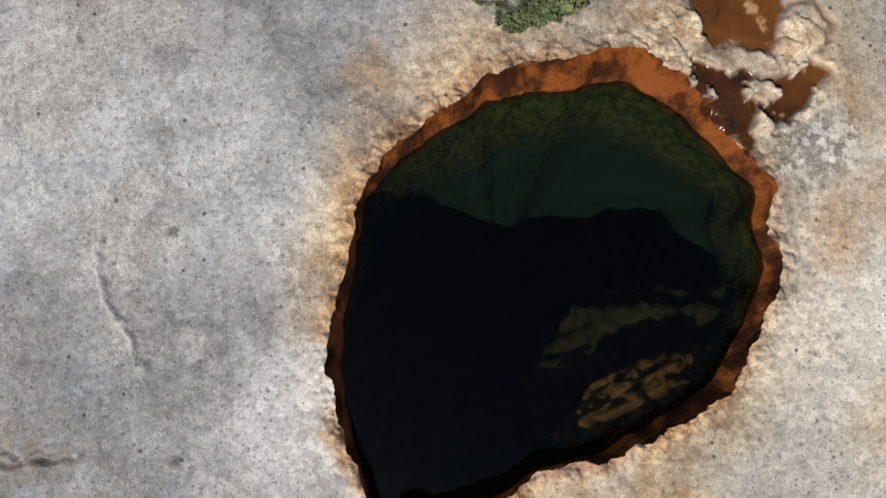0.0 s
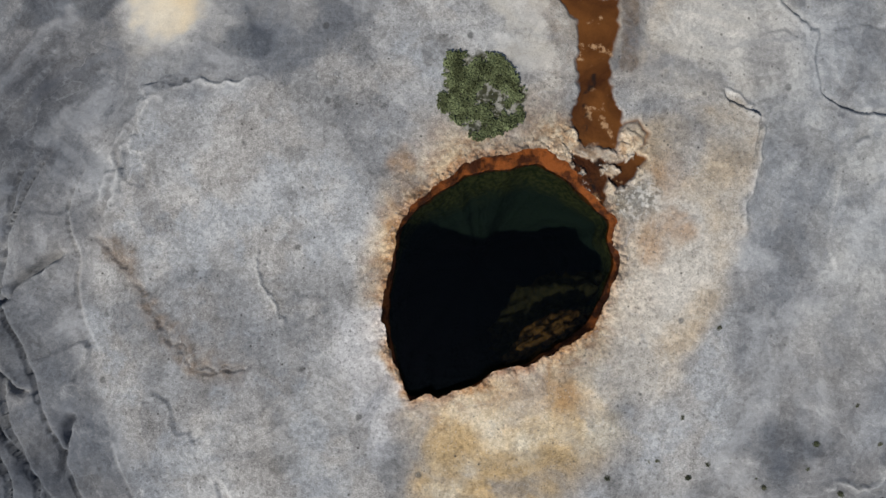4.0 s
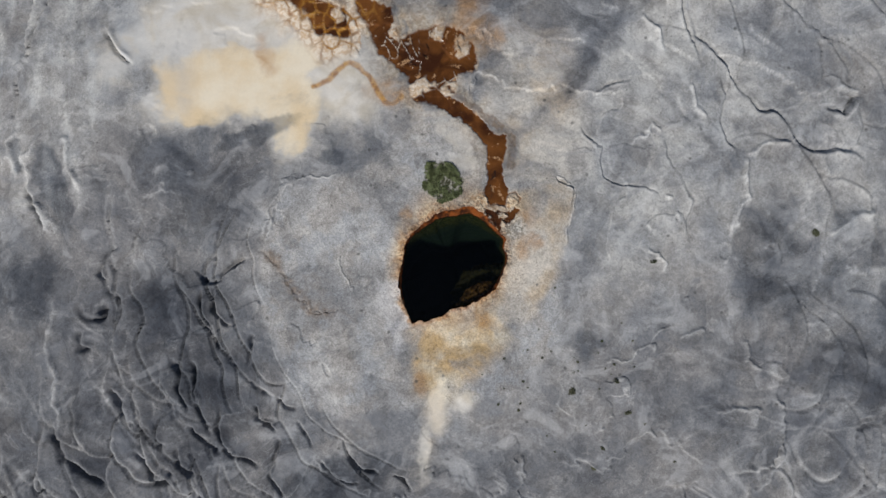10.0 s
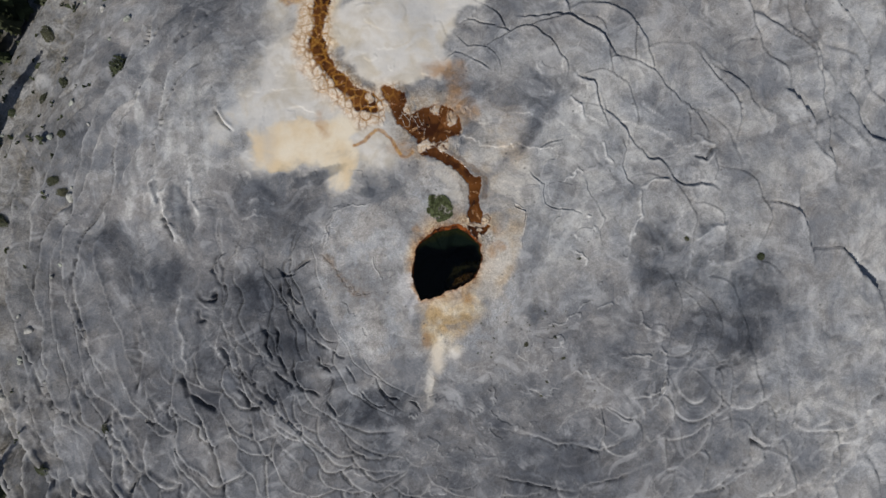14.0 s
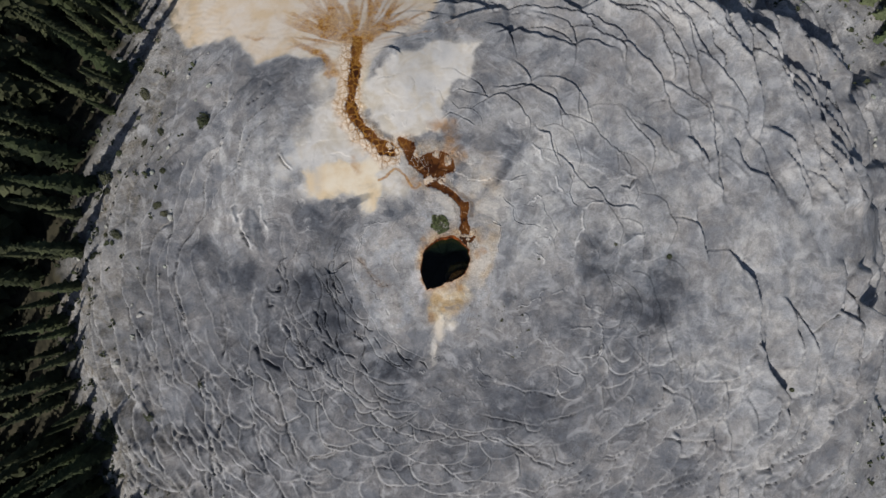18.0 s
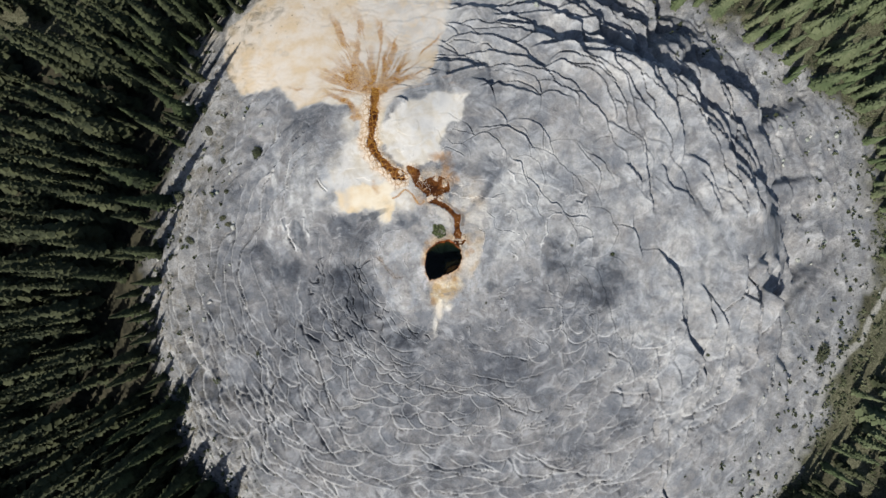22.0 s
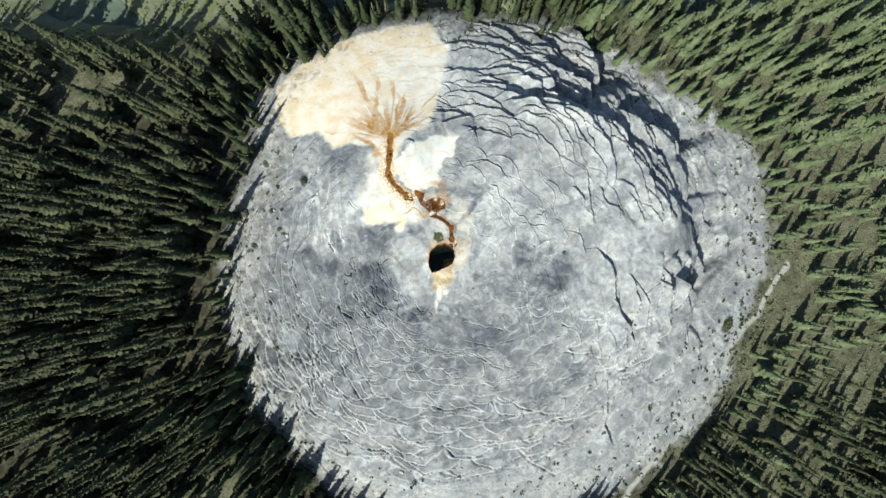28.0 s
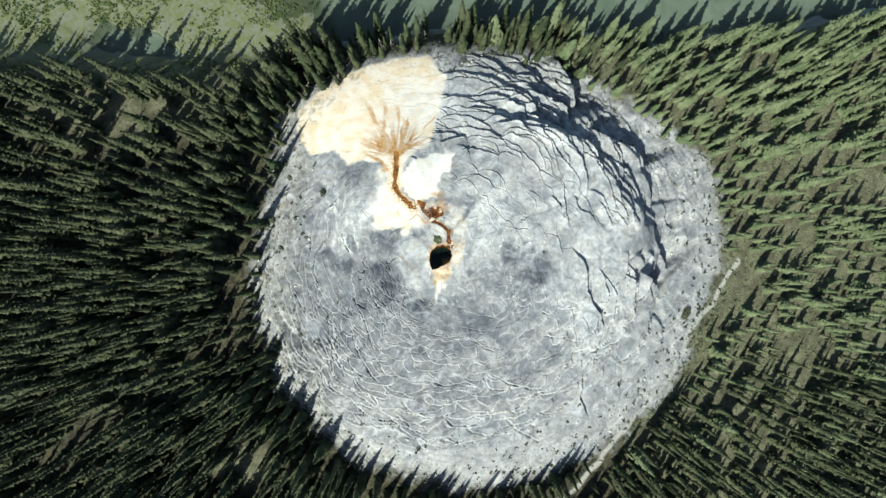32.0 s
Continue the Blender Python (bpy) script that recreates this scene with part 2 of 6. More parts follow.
LEDGES_MID = [([(24.0, 34.5), (25.7, 30.7), (26.7, 27.8), (26.4, 23.6)], 3.0),
        ([(7.3, 25.0), (10.8, 25.2), (14.3, 25.3)], 0.3),
        ([(11.0, 27.0), (14.4, 25.8), (17.6, 26.4)], 0.3),
        ([(13.5, 24.8), (16.5, 24.7), (18.6, 24.0), (20.4, 22.0)], 0.45),
        ([(18.3, 26.0), (20.2, 24.3), (22.5, 21.6), (23.6, 19.9)], 0.5),
        ([(29.5, 14.2), (30.8, 14.1), (32.3, 12.6), (33.7, 12.0)], 0.45),
        ([(29.8, 9.4), (32.1, 8.4), (33.0, 6.8), (33.1, 4.3), (34.1, 2.1)], 0.7),
        ([(37.7, 12.2), (37.8, 8.8), (38.0, 5.8)], 1.6),
        ([(37.4, 3.6), (37.7, -0.0), (38.9, -2.3), (40.5, -5.5)], 2.0),
        ([(33.4, -1.7), (34.8, -3.9)], 0.6)]
LEDGES_LOW = [([(13.6, 31.7), (15.9, 29.7), (17.6, 28.5)], 0.4),
        ([(33.7, -4.8), (36.0, -7.0), (37.7, -9.2)], 2.0),
        ([(27.1, 7.1), (28.3, 5.5), (29.2, 2.8)], 0.25),
        ([(21.5, 10.9), (21.6, 8.2), (21.7, 5.5), (21.8, 2.8)], 0.3),
        ([(23.0, 8.2), (24.1, 5.7), (25.5, 5.0), (26.4, 3.6)], 0.35),
        ([(19.2, 8.3), (20.5, 7.2), (20.9, 6.2)], 0.25),
        ([(22.0, 0.2), (22.9, -1.5), (23.9, -2.6), (24.4, -4.6), (24.1, -7.3), (24.9, -9.3), (25.9, -11.4), (26.2, -13.0)], 0.5),
        ([(30.6, -5.4), (32.5, -6.3)], 0.3),
        ([(40.3, 3.9), (42.2, 1.4)], 0.5),
        ([(18.2, 20.4), (19.0, 18.8), (20.2, 17.6), (21.0, 15.7), (22.1, 13.9)], 0.35),
        ([(27.1, 18.4), (28.1, 17.5), (28.8, 16.6)], 0.25)]
DOME_RADII = [0, 8, 16, 22, 28, 33, 38, 45, 60]
# heights at those radii but the first, from due east, every 30 degrees anticlockwise
DOME = [[-.4, -.8, -1.3, -2.0, -3.6, -8.6, -10.3, -11], [-.5, -1.1, -1.6, -2.6, -5.4, -9, -11, -13],
        [-.5, -1.2, -2.3, -5, -8.5, -12, -15, -17.5], [-.6, -2.2, -5.2, -7.4, -9.4, -12.0, -17, -18.5],
        [-.7, -2.2, -4.6, -6.9, -9.2, -11.6, -16, -18.5], [-.7, -1.7, -4.0, -7.3, -9.3, -10.6, -11.5, -12.5],
        [-.7, -1.8, -3.3, -6, -8.4, -10.4, -11.5, -12], [-.4, -1.4, -2.8, -5, -7.5, -10, -11.5, -12],
        [-.4, -1.2, -2.3, -3.8, -5.8, -8.2, -10.5, -11.5], [-.4, -1.1, -2.0, -3.2, -5, -7.5, -9.5, -10.5],
        [-.4, -1.0, -1.7, -2.8, -4.2, -6.5, -8.5, -9.5], [-.3, -.7, -1.1, -2.0, -3.6, -6.5, -8.8, -9.5]]
RIVER_Z = -18.4
# rims and cracks of the larger plates
CRACKS_EAST = [[(9.2, 8.2), (9.6, 7.3), (10.4, 6.3), (11.4, 5.0), (12.5, 4.3), (13.0, 3.4), (13.5, 3.2), (15.0, 3.2), (15.6, 2.5)], [(10.2, 5.9), (10.4, 5.2), (10.3, 4.4), (10.5, 3.6), (11.0, 3.2)],
               [(8.1, 4.0), (8.3, 3.2), (8.8, 2.4), (9.2, 1.6), (8.9, 0.5)], [(5.2, 4.5), (5.5, 3.9), (6.0, 3.4), (6.1, 2.6), (6.4, 2.3), (7.5, 2.2), (8.1, 1.9), (8.3, 1.5)],
               [(4.4, 2.7), (4.6, 2.4), (5.1, 2.2), (4.9, 1.4)], [(5.7, 5.0), (5.8, 5.4), (6.4, 5.7), (7.3, 5.9)], [(13.9, 4.8), (14.7, 4.5), (15.3, 5.2)]]
CREASES_NEAR = [[(-7.2, -0.7), (-7.3, -1.1), (-7.2, -1.6), (-6.9, -2.1), (-6.6, -2.2)], [(-7.8, -0.8), (-7.8, -1.4), (-7.6, -1.9), (-7.3, -2.4), (-7.2, -2.8), (-7.1, -3.2)],
                [(-8.8, -3.2), (-8.5, -3.7), (-8.5, -4.5), (-8.3, -5.1)], [(-8.2, -3.2), (-7.9, -3.7), (-7.9, -4.5), (-7.9, -5.1), (-7.6, -5.6), (-7.4, -5.9)],
                [(-6.9, -3.1), (-6.5, -3.4), (-6.2, -3.7), (-5.9, -4.1), (-5.5, -4.5), (-5.1, -4.7)], [(-5.1, -4.7), (-4.8, -4.9), (-4.4, -4.9)], [(-5.9, -2.4), (-6.0, -3.0), (-6.1, -3.5)],
                [(-7.0, -4.7), (-7.2, -5.5), (-7.1, -6.2), (-6.9, -6.6), (-6.3, -6.8), (-5.6, -7.1)], [(-5.9, -4.9), (-5.8, -5.4), (-5.4, -5.6), (-5.2, -5.9)]]
CREASES_FAR = [[(-11.1, -4.2), (-10.8, -4.8), (-10.5, -5.5), (-10.1, -5.8)], [(-9.8, -5.5), (-9.7, -5.9), (-9.0, -6.4)], [(-8.7, -6.3), (-8.7, -7.0), (-8.4, -7.3), (-8.0, -7.4)],
               [(-8.4, -5.5), (-8.2, -5.9), (-7.6, -6.2), (-7.2, -6.6)], [(-5.2, -5.9), (-5.3, -6.6), (-5.4, -7.4), (-5.2, -7.9), (-5.0, -8.0)], [(-4.4, -5.2), (-4.2, -5.9), (-3.9, -6.3)],
               [(-3.7, -6.7), (-3.5, -7.3), (-3.0, -7.7), (-2.5, -7.6)], [(-3.0, -6.6), (-2.5, -7.1), (-1.8, -7.2)], [(-1.4, -7.3), (-0.9, -7.5), (-0.7, -8.1)],
               [(-13.4, -5.3), (-13.3, -6.1), (-13.0, -6.8), (-12.3, -7.2), (-11.3, -7.8)]]
CREASES_WEST = [[(-10.6, 0.7), (-11.2, 0.3), (-11.5, -0.3), (-11.2, -0.9), (-10.6, -1.4)], [(-12.2, -1.3), (-12.1, -1.7), (-11.5, -1.8), (-11.4, -1.3)], [(-12.3, -2.2), (-12.3, -2.9), (-11.8, -3.0)],
                [(-10.3, -6.3), (-10.0, -7.0), (-9.7, -7.6), (-9.2, -7.6)], [(-5.9, 0.1), (-6.5, -0.2), (-7.0, -0.6), (-7.7, -0.7), (-7.9, -0.2)], [(-14.1, 4.0), (-14.2, 3.3), (-14.0, 2.2), (-13.5, 1.3)]]
CRACKS_SCAR = [[(-11.0, 8.5), (-10.9, 8.0), (-10.6, 7.4), (-10.0, 7.0)], [(-16.1, -3.2), (-15.7, -4.9), (-16.1, -6.9)],
               [(-9.8, -7.8), (-9.5, -9.3), (-8.4, -10.9)], [(-13.3, -6.5), (-12.1, -8.9), (-11.5, -11.7), (-10.7, -15.0)],
               [(-17.1, -8.9), (-17.2, -11.4), (-16.6, -14.3)], [(-20.2, -9.9), (-19.7, -12.8), (-18.6, -15.4)], [(-24.4, -3.3), (-23.1, -5.0), (-23.9, -8.4)]]
CRACKS_NORTH = [[(7.9, 9.5), (9.0, 8.7), (9.3, 7.1), (9.6, 6.1)], [(1.0, 10.2), (1.8, 10.6), (3.7, 9.5)], [(4.6, 12.6), (7.7, 12.4), (9.6, 11.4), (10.6, 9.4)]]
CRACKS_SOUTH = [[(2.0, -11.3), (4.6, -12.0), (6.9, -12.6), (9.3, -12.1), (11.8, -11.2)], [(3.2, -9.0), (5.5, -9.7), (8.5, -10.5), (10.5, -9.8)], [(3.1, -13.1), (5.7, -14.3), (6.9, -15.3), (8.8, -16.1)],
                [(-5.5, -15.0), (-3.2, -15.6), (-1.4, -14.7)], [(-2.3, -12.3), (0.7, -13.2), (3.1, -13.1)], [(16.3, -14.1), (18.7, -14.5), (20.8, -14.5)], [(-5.2, -9.8), (-3.0, -10.5), (-0.6, -8.8)],
                [(-0.5, -14.8), (0.6, -16.0), (2.6, -15.7)], [(10.1, -7.8), (11.7, -7.5), (12.3, -6.0)], [(16.3, -10.1), (17.5, -10.8), (18.7, -10.3)]]
CRACKS_FOOT = [[(-14.4, -10.1), (-13.7, -14.2), (-11.8, -18.5), (-9.9, -20.4)], [(-18.7, -10.8), (-17.0, -15.0), (-16.1, -19.3)], [(-23.1, -24.0), (-19.8, -27.6), (-16.8, -31.6), (-12.3, -31.5)],
               [(8.9, -26.6), (11.3, -29.6), (15.1, -32.5), (17.7, -30.9)], [(7.6, -19.6), (10.7, -21.6), (14.0, -22.7), (16.5, -23.0)], [(-11.4, -14.3), (-9.3, -18.6), (-5.3, -19.6)],
               [(-3.7, -19.7), (0.2, -21.2), (3.5, -20.6), (5.8, -22.0)], [(-26.3, -12.4), (-25.1, -17.8), (-22.8, -22.2)], [(-8.3, -25.6), (-6.0, -27.4), (-6.5, -28.4)],
               [(22.8, -20.2), (22.4, -25.5), (24.0, -29.6)], [(26.1, -10.5), (26.4, -13.8), (25.4, -17.0)]]
# the outlet by the pool: small brown basins between lumpy crusts
UPPER_RUN = [(2.02, 2.2), (2.08, 2.35), (2.15, 2.5), (2.65, 2.5), (2.79, 2.13), (2.69, 1.85), (2.65, 1.61), (2.44, 1.69), (2.19, 1.67), (2.09, 1.93), (2.0, 2.02)]
LOWER_RUN = [(2.14, 1.63), (2.35, 1.55), (2.48, 1.36), (2.46, 1.14), (2.43, 0.8), (2.15, 0.86), (1.93, 1.19), (2.0, 1.44)]
SIDE_POOL = [(2.57, 1.36), (2.85, 1.5), (3.02, 1.51), (3.17, 1.4), (2.99, 1.28), (2.84, 1.06), (2.73, 1.03), (2.55, 1.17)]
PLATE_EDGES = [[(-5.7, 0.3), (-5.1, -0.1), (-4.8, -0.65), (-4.4, -1.25), (-3.8, -1.66), (-3.2, -1.72), (-2.8, -1.5)]]
PALE_RIMS = [[(14.2, 6.0), (14.9, 5.4), (15.4, 5.1)], [(11.1, 3.1), (11.0, 1.5), (10.5, 0.5)], [(12.9, 3.5), (11.9, 3.6), (11.1, 3.1)], [(8.1, 4.0), (7.8, 4.3), (7.0, 3.5)],
             [(9.2, 5.5), (9.3, 4.7), (9.8, 4.5)], [(7.7, 8.1), (8.2, 7.4), (8.3, 6.7)], [(14.1, 0.4), (14.9, 1.0), (15.7, 1.0)], [(9.9, -5.5), (10.5, -5.4), (11.1, -5.6), (11.0, -6.3)],
             [(11.7, -4.9), (12.0, -5.3), (12.0, -6.4), (12.2, -7.2), (11.6, -8.1), (11.0, -8.6)], [(12.2, -7.2), (11.3, -7.6), (10.8, -7.7)], [(5.9, -3.6), (6.7, -3.7), (7.5, -3.1), (8.2, -2.6)]]
PALE_LINES = [[(-13.5, 4.8), (-14.1, 4.0), (-14.2, 3.3), (-14.0, 2.2), (-13.5, 1.3), (-12.9, 1.0)], [(-14.3, 4.9), (-14.7, 4.6), (-14.8, 4.0), (-14.7, 3.6), (-14.4, 3.0)], [(-12.8, 4.6), (-12.6, 3.7), (-12.1, 2.5)],
              [(-5.5, 0.4), (-5.3, 1.0), (-4.9, 1.9), (-4.6, 2.4), (-4.0, 2.6)], [(10.8, -3.2), (10.9, -3.9), (11.4, -4.1)], [(8.6, -3.1), (9.4, -2.9)], [(7.6, 0.1), (8.2, -0.4), (8.2, -0.9)], [(-13.3, -1.2), (-13.4, -2.9), (-13.3, -4.5), (-13.0, -6.0)],
              [(-5.63, 0.61), (-5.4, 1.14), (-5.08, 1.91), (-4.71, 2.42), (-3.98, 2.66), (-3.13, 2.78), (-2.59, 2.91)], [(4.4, 2.6), (4.8, 2.45), (5.15, 1.9), (4.9, 1.1), (4.6, 0.2)],
              [(-2.9, 0.1), (-2.75, -0.6), (-2.4, -1.2)]]
SHEET = [(2.8, 2.2), (4.8, 2.6), (5.2, 1.9), (4.8, 0.8), (4.4, -0.8), (3.5, -2.3), (2.4, -2.4), (2.6, 0.0)]
CHALK = [(-1.7, -0.7), (-0.95, -0.9), (-0.85, -1.7), (-0.6, -2.3), (-1.0, -3.0), (-1.6, -2.0)]
STAINS = [(-0.62, 1.3, 0.22, 0.5), (-0.75, 0.55, 0.2, 0.6), (3.6, 0.4, 0.35, 0.35), (3.5, 1.2, 0.4, 0.5), (3.2, 0.2, 0.3, 0.5), (1.6, -2.2, 0.9, 0.4), (-0.3, -4.2, 0.35, 0.5), (2.2, 7.3, 0.7, 1.0), (-1.2, 5.6, 0.8, 0.5), (1.9, 8.6, 0.8, 0.7), (-5.5, 7.3, 0.4, 0.9), (1.2, 9.6, 1.4, 0.8), (1.9, 7.6, 1.1, 1.1)]
PALE_SPOTS = [(0.25, -5.0, 0.5, 1.0), (-0.25, -6.8, 0.28, 0.9), (1.1, -4.9, 0.5, 0.4), (-25.7, 24.6, 1.7, 1.0), (-24.2, 26.2, 1.4, 0.8), (-2.2, 5.2, 1.1, 0.9), (-9.5, 16.6, 1.2, 0.7), (-7.0, 16.0, 1.5, 0.6)]
# bare dark patches: x, y, half-lengths, turn, softness of the edge
SLATE = [(-7.6, 1.9, 1.5, 1.9, 10, 0.8), (-8.4, -2.0, 1.6, 2.6, 10, 0.8), (-7.9, -4.6, 1.6, 2.2, 0, 0.8), (-3.2, -7.6, 2.2, 1.0, 0, 0.7), (5.4, -3.0, 0.5, 0.6, 0, 0.5), (-13.15, 2.6, 0.6, 1.75, 16, 0.15), (-14.5, 3.9, 0.2, 0.8, 0, 0.2), (-16.3, 0.6, 2.6, 1.1, -35, 0.5), (-14.2, -0.7, 1.0, 1.2, 0, 0.5), (-5.2, 4.4, 0.9, 0.35, 15, 0.3), (-6.5, 4.2, 0.7, 0.3, 10, 0.3), (-2.9, 3.4, 0.35, 0.25, 0, 0.4), (15.5, -3.0, 2.2, 3.2, 20, 0.6), (12.2, -1.0, 1.2, 2.0, 0, 0.6)]
OUTLET_VEIN = [(2.3, 0.95), (2.4, 1.3), (2.38, 1.5), (2.15, 1.75), (2.2, 2.0), (2.2, 2.4), (2.4, 2.8)]
BOWL, MOTTLE = (2.97, 1.83), (3.08, 0.88)
FAN = [[(-5.2, 15.3), (-5.2, 17.3), (-6.3, 17.4), (-7.7, 18.6), (-9.0, 19.9), (-10.3, 19.3), (-11.3, 18.0)], [(-5.2, 17.3), (-6.1, 19.5), (-7.1, 22.2), (-8.1, 24.5)],
       [(-5.0, 17.1), (-4.2, 18.9), (-3.9, 21.7), (-3.2, 24.5)], [(-4.8, 17.1), (-3.2, 18.0), (-1.0, 18.6), (0.2, 18.1)], [(-5.7, 17.3), (-7.1, 19.6), (-6.8, 25.1)],
       [(-4.5, 17.8), (-2.6, 19.1), (-1.3, 22.3)], [(-6.9, 14.2), (-7.6, 15.6), (-9.6, 17.0), (-11.0, 18.3)], [(-5.3, 17.3), (-5.4, 20.0), (-5.2, 23.0)], [(-5.2, 17.3), (-6.9, 18.3), (-9.3, 22.0)]]
POND = [(-61.8, 44.1), (-58.0, 46.1), (-50.4, 44.4), (-45.6, 40.6), (-49.4, 41.6), (-57.0, 42.4)]


def dome(x, y):
    """The mound's plain shape: a smooth table of heights over angle and radius."""
    dx, dy = x - 1.0, y + 0.3
    r = np.hypot(dx, dy)
    a = (np.degrees(np.arctan2(dy, dx)) % 360) / 30
    i = np.floor(a).astype(np.int32) % 12
    f = a - np.floor(a)
    radii, tab = np.array(DOME_RADII, float), np.array([[0] + row for row in DOME])
    steps = np.diff(radii)
    slope = np.zeros_like(tab)
    sec = np.diff(tab, axis=1) / steps
    slope[:, 1:-1] = (sec[:, 1:] + sec[:, :-1]) / 2
    j = np.clip(np.searchsorted(radii, r, side="right") - 1, 0, len(radii) - 2)
    g = np.clip((r - radii[j]) / steps[j], 0, 1)

    def value(k):
        h00, h10, h01, h11 = 2 * g**3 - 3 * g**2 + 1, g**3 - 2 * g**2 + g, -2 * g**3 + 3 * g**2, g**3 - g**2
        return h00 * tab[k, j] + h10 * steps[j] * slope[k, j] + h01 * tab[k, j + 1] + h11 * steps[j] * slope[k, j + 1]

    p0, p1, p2, p3 = value((i - 1) % 12), value(i), value((i + 1) % 12), value((i + 2) % 12)
    return p1 + 0.5 * f * (p2 - p0 + f * (2 * p0 - 5 * p1 + 4 * p2 - p3 + f * (3 * (p1 - p2) + p3 - p0)))


def scales(r, ang, count, depth, seed):
    """Overlapping plates like fish scales in rings round the pool, the inner ones on top: how far out on its plate a point lies,
    in rows, and its distance from the plate's edge in metres."""
    ta, tb = table(seed)
    u, v = (ang / (2 * math.pi) * count).astype(np.float32), (r / depth).astype(np.float32)
    i, j = np.floor(u).astype(np.int32), np.floor(v).astype(np.int32)
    top = np.full(u.shape, 1e9, np.float32)
    edge = np.full(u.shape, 0.3, np.float32)
    own = np.full(u.shape, 0.5, np.float32)
    for dj in (-2, -1, 0, 1):
        jj = j + dj
        for di in (-2, -1, 0, 1, 2):
            ii = (i + di) % count
            ja, jb = ta[ii & 255, jj & 255], tb[ii & 255, jj & 255]
            cv = jj + jb
            big = 0.75 + 0.55 * ta[(ii + 77) & 255, jj & 255]
            room = big - np.hypot(i + di + ja + 0.5 * (jj & 1) - u, cv - v)
            better = (room > 0) & (cv < top)
            top = np.where(better, cv, top)
            edge = np.where(better, room, edge)
            own = np.where(better, tb[(ii + 31) & 255, (jj + 57) & 255], own)
    out = np.where(top > 1e8, 0.1, v - top)
    return out, edge * depth, own


def terrain(x, y):
    """Height of the ground and the masks of its surface, at arrays of x and y."""
    shape = np.shape(x)
    x, y = np.asarray(x, np.float32).ravel(), np.asarray(y, np.float32).ravel()
    r, ang = np.hypot(x - 1.0, y + 0.3), np.arctan2(y + 0.3, x - 1.0) % (2 * math.pi)
    m = {}
    wx = x + 0.5 * fbm(x, y, 2.2, 11) + 0.12 * vnoise(x, y, 0.4, 15)
    wy = y + 0.5 * fbm(x, y, 2.2, 12) + 0.12 * vnoise(x, y, 0.4, 16)
    bx, by = x + 1.6 * fbm(x, y, 7, 13) + 0.4 * vnoise(x, y, 1.1, 14), y + 1.6 * fbm(x, y, 7, 17) + 0.4 * vnoise(x, y, 1.1, 18)
    near = smooth(2.5, 9.0, r)
    lump = 0.07 * (cells(x, y, 0.16, 21)[0] - 0.4)
    nx, ny = x + (wx - x) * near * 0.8 + 0.13 * fbm(x, y, 0.35, 19) + lump, y + (wy - y) * near * 0.8 + 0.13 * fbm(x, y, 0.35, 20) + lump
    z = dome(x, y).astype(np.float32)
    slope = np.clip((z - dome(1 + (x - 1) * 1.05, -0.3 + (y + 0.3) * 1.05)) / (0.05 * r + 1e-6), 0.015, 0.9)
    foot = inside_distance(FOOT, bx, by, 6.0)
    ragged = foot + 2.2 * fbm(x, y, 2.6, 24, 5, 0.7)
    on = smooth(-1.6, 1.4, ragged)
    apron = smooth(-0.3, 0.5, inside_distance(APRON, wx, wy))
    white = smooth(-0.2, 0.3, inside_distance(WHITE, nx, ny) + 0.8 * fbm(x, y, 1.8, 26, 6, 0.6)) * (0.85 + 0.15 * smooth(-0.3, 0.3, fbm(x, y, 1.2, 183, 5)))
    cream = smooth(-0.55, 0.25, inside_distance(CREAM, nx, ny) + 0.7 * fbm(x, y, 1.6, 25, 6, 0.6))
    veil = smooth(-1.1, 1.0, inside_distance(PALE_LEFT, nx, ny) + 1.5 * fbm(x, y, 1.8, 28, 6, 0.62))
    white = np.maximum(white, 0.88 * veil * (1 - 0.92 * cream))
    calm = np.clip(apron + cream + 0.6 * white, 0, 1)
    # ledges
    crests = np.zeros(x.shape)
    for line, drop in LEDGES_HIGH + LEDGES_MID + LEDGES_LOW:
        xs, ys = [p[0] for p in line], [p[1] for p in line]
        sel = np.flatnonzero((x > min(xs) - 6) & (x < max(xs) + 6) & (y > min(ys) - 6) & (y < max(ys) + 6))
        if not len(sel):
            continue
        scallop = 0.30 * cells(x[sel], y[sel], 1.6, 155)[0]
        sx, sy = x[sel] + 0.22 * fbm(x[sel], y[sel], 1.3, 151, 5) + scallop * 0.6, y[sel] + 0.22 * fbm(x[sel], y[sel], 1.3, 152, 5) + scallop * 0.8
        d, side, along = line_distance(line, sx, sy)
        p, q = line[0], line[-1]
        mx, my = line[len(line) // 2]
        outward = 1.0 if (q[0] - p[0]) * (my + 0.3) - (q[1] - p[1]) * (mx - 1.0) > 0 else -1.0
        sd = d * side * outward
        ends = smooth(0, 0.14, along) * smooth(1, 0.86, along)
        h = (0.15 + 1.55 * drop) * ends * (0.8 + 0.35 * vnoise(x[sel], y[sel], 1.7, 153)) * (1 - apron[sel])
        z[sel] += h * (0.3 * smooth(4.5, 0.5, d) - smooth(-0.03, 0.08, sd) * (0.3 * smooth(4.5, 0.5, d) + 0.7 * np.exp(-np.maximum(sd - 0.1, 0) / (1.2 + 1.6 * drop))))
        crests[sel] = np.maximum(crests[sel], 0.7 * ends * np.exp(-((sd + 0.2) / 0.16) ** 2))
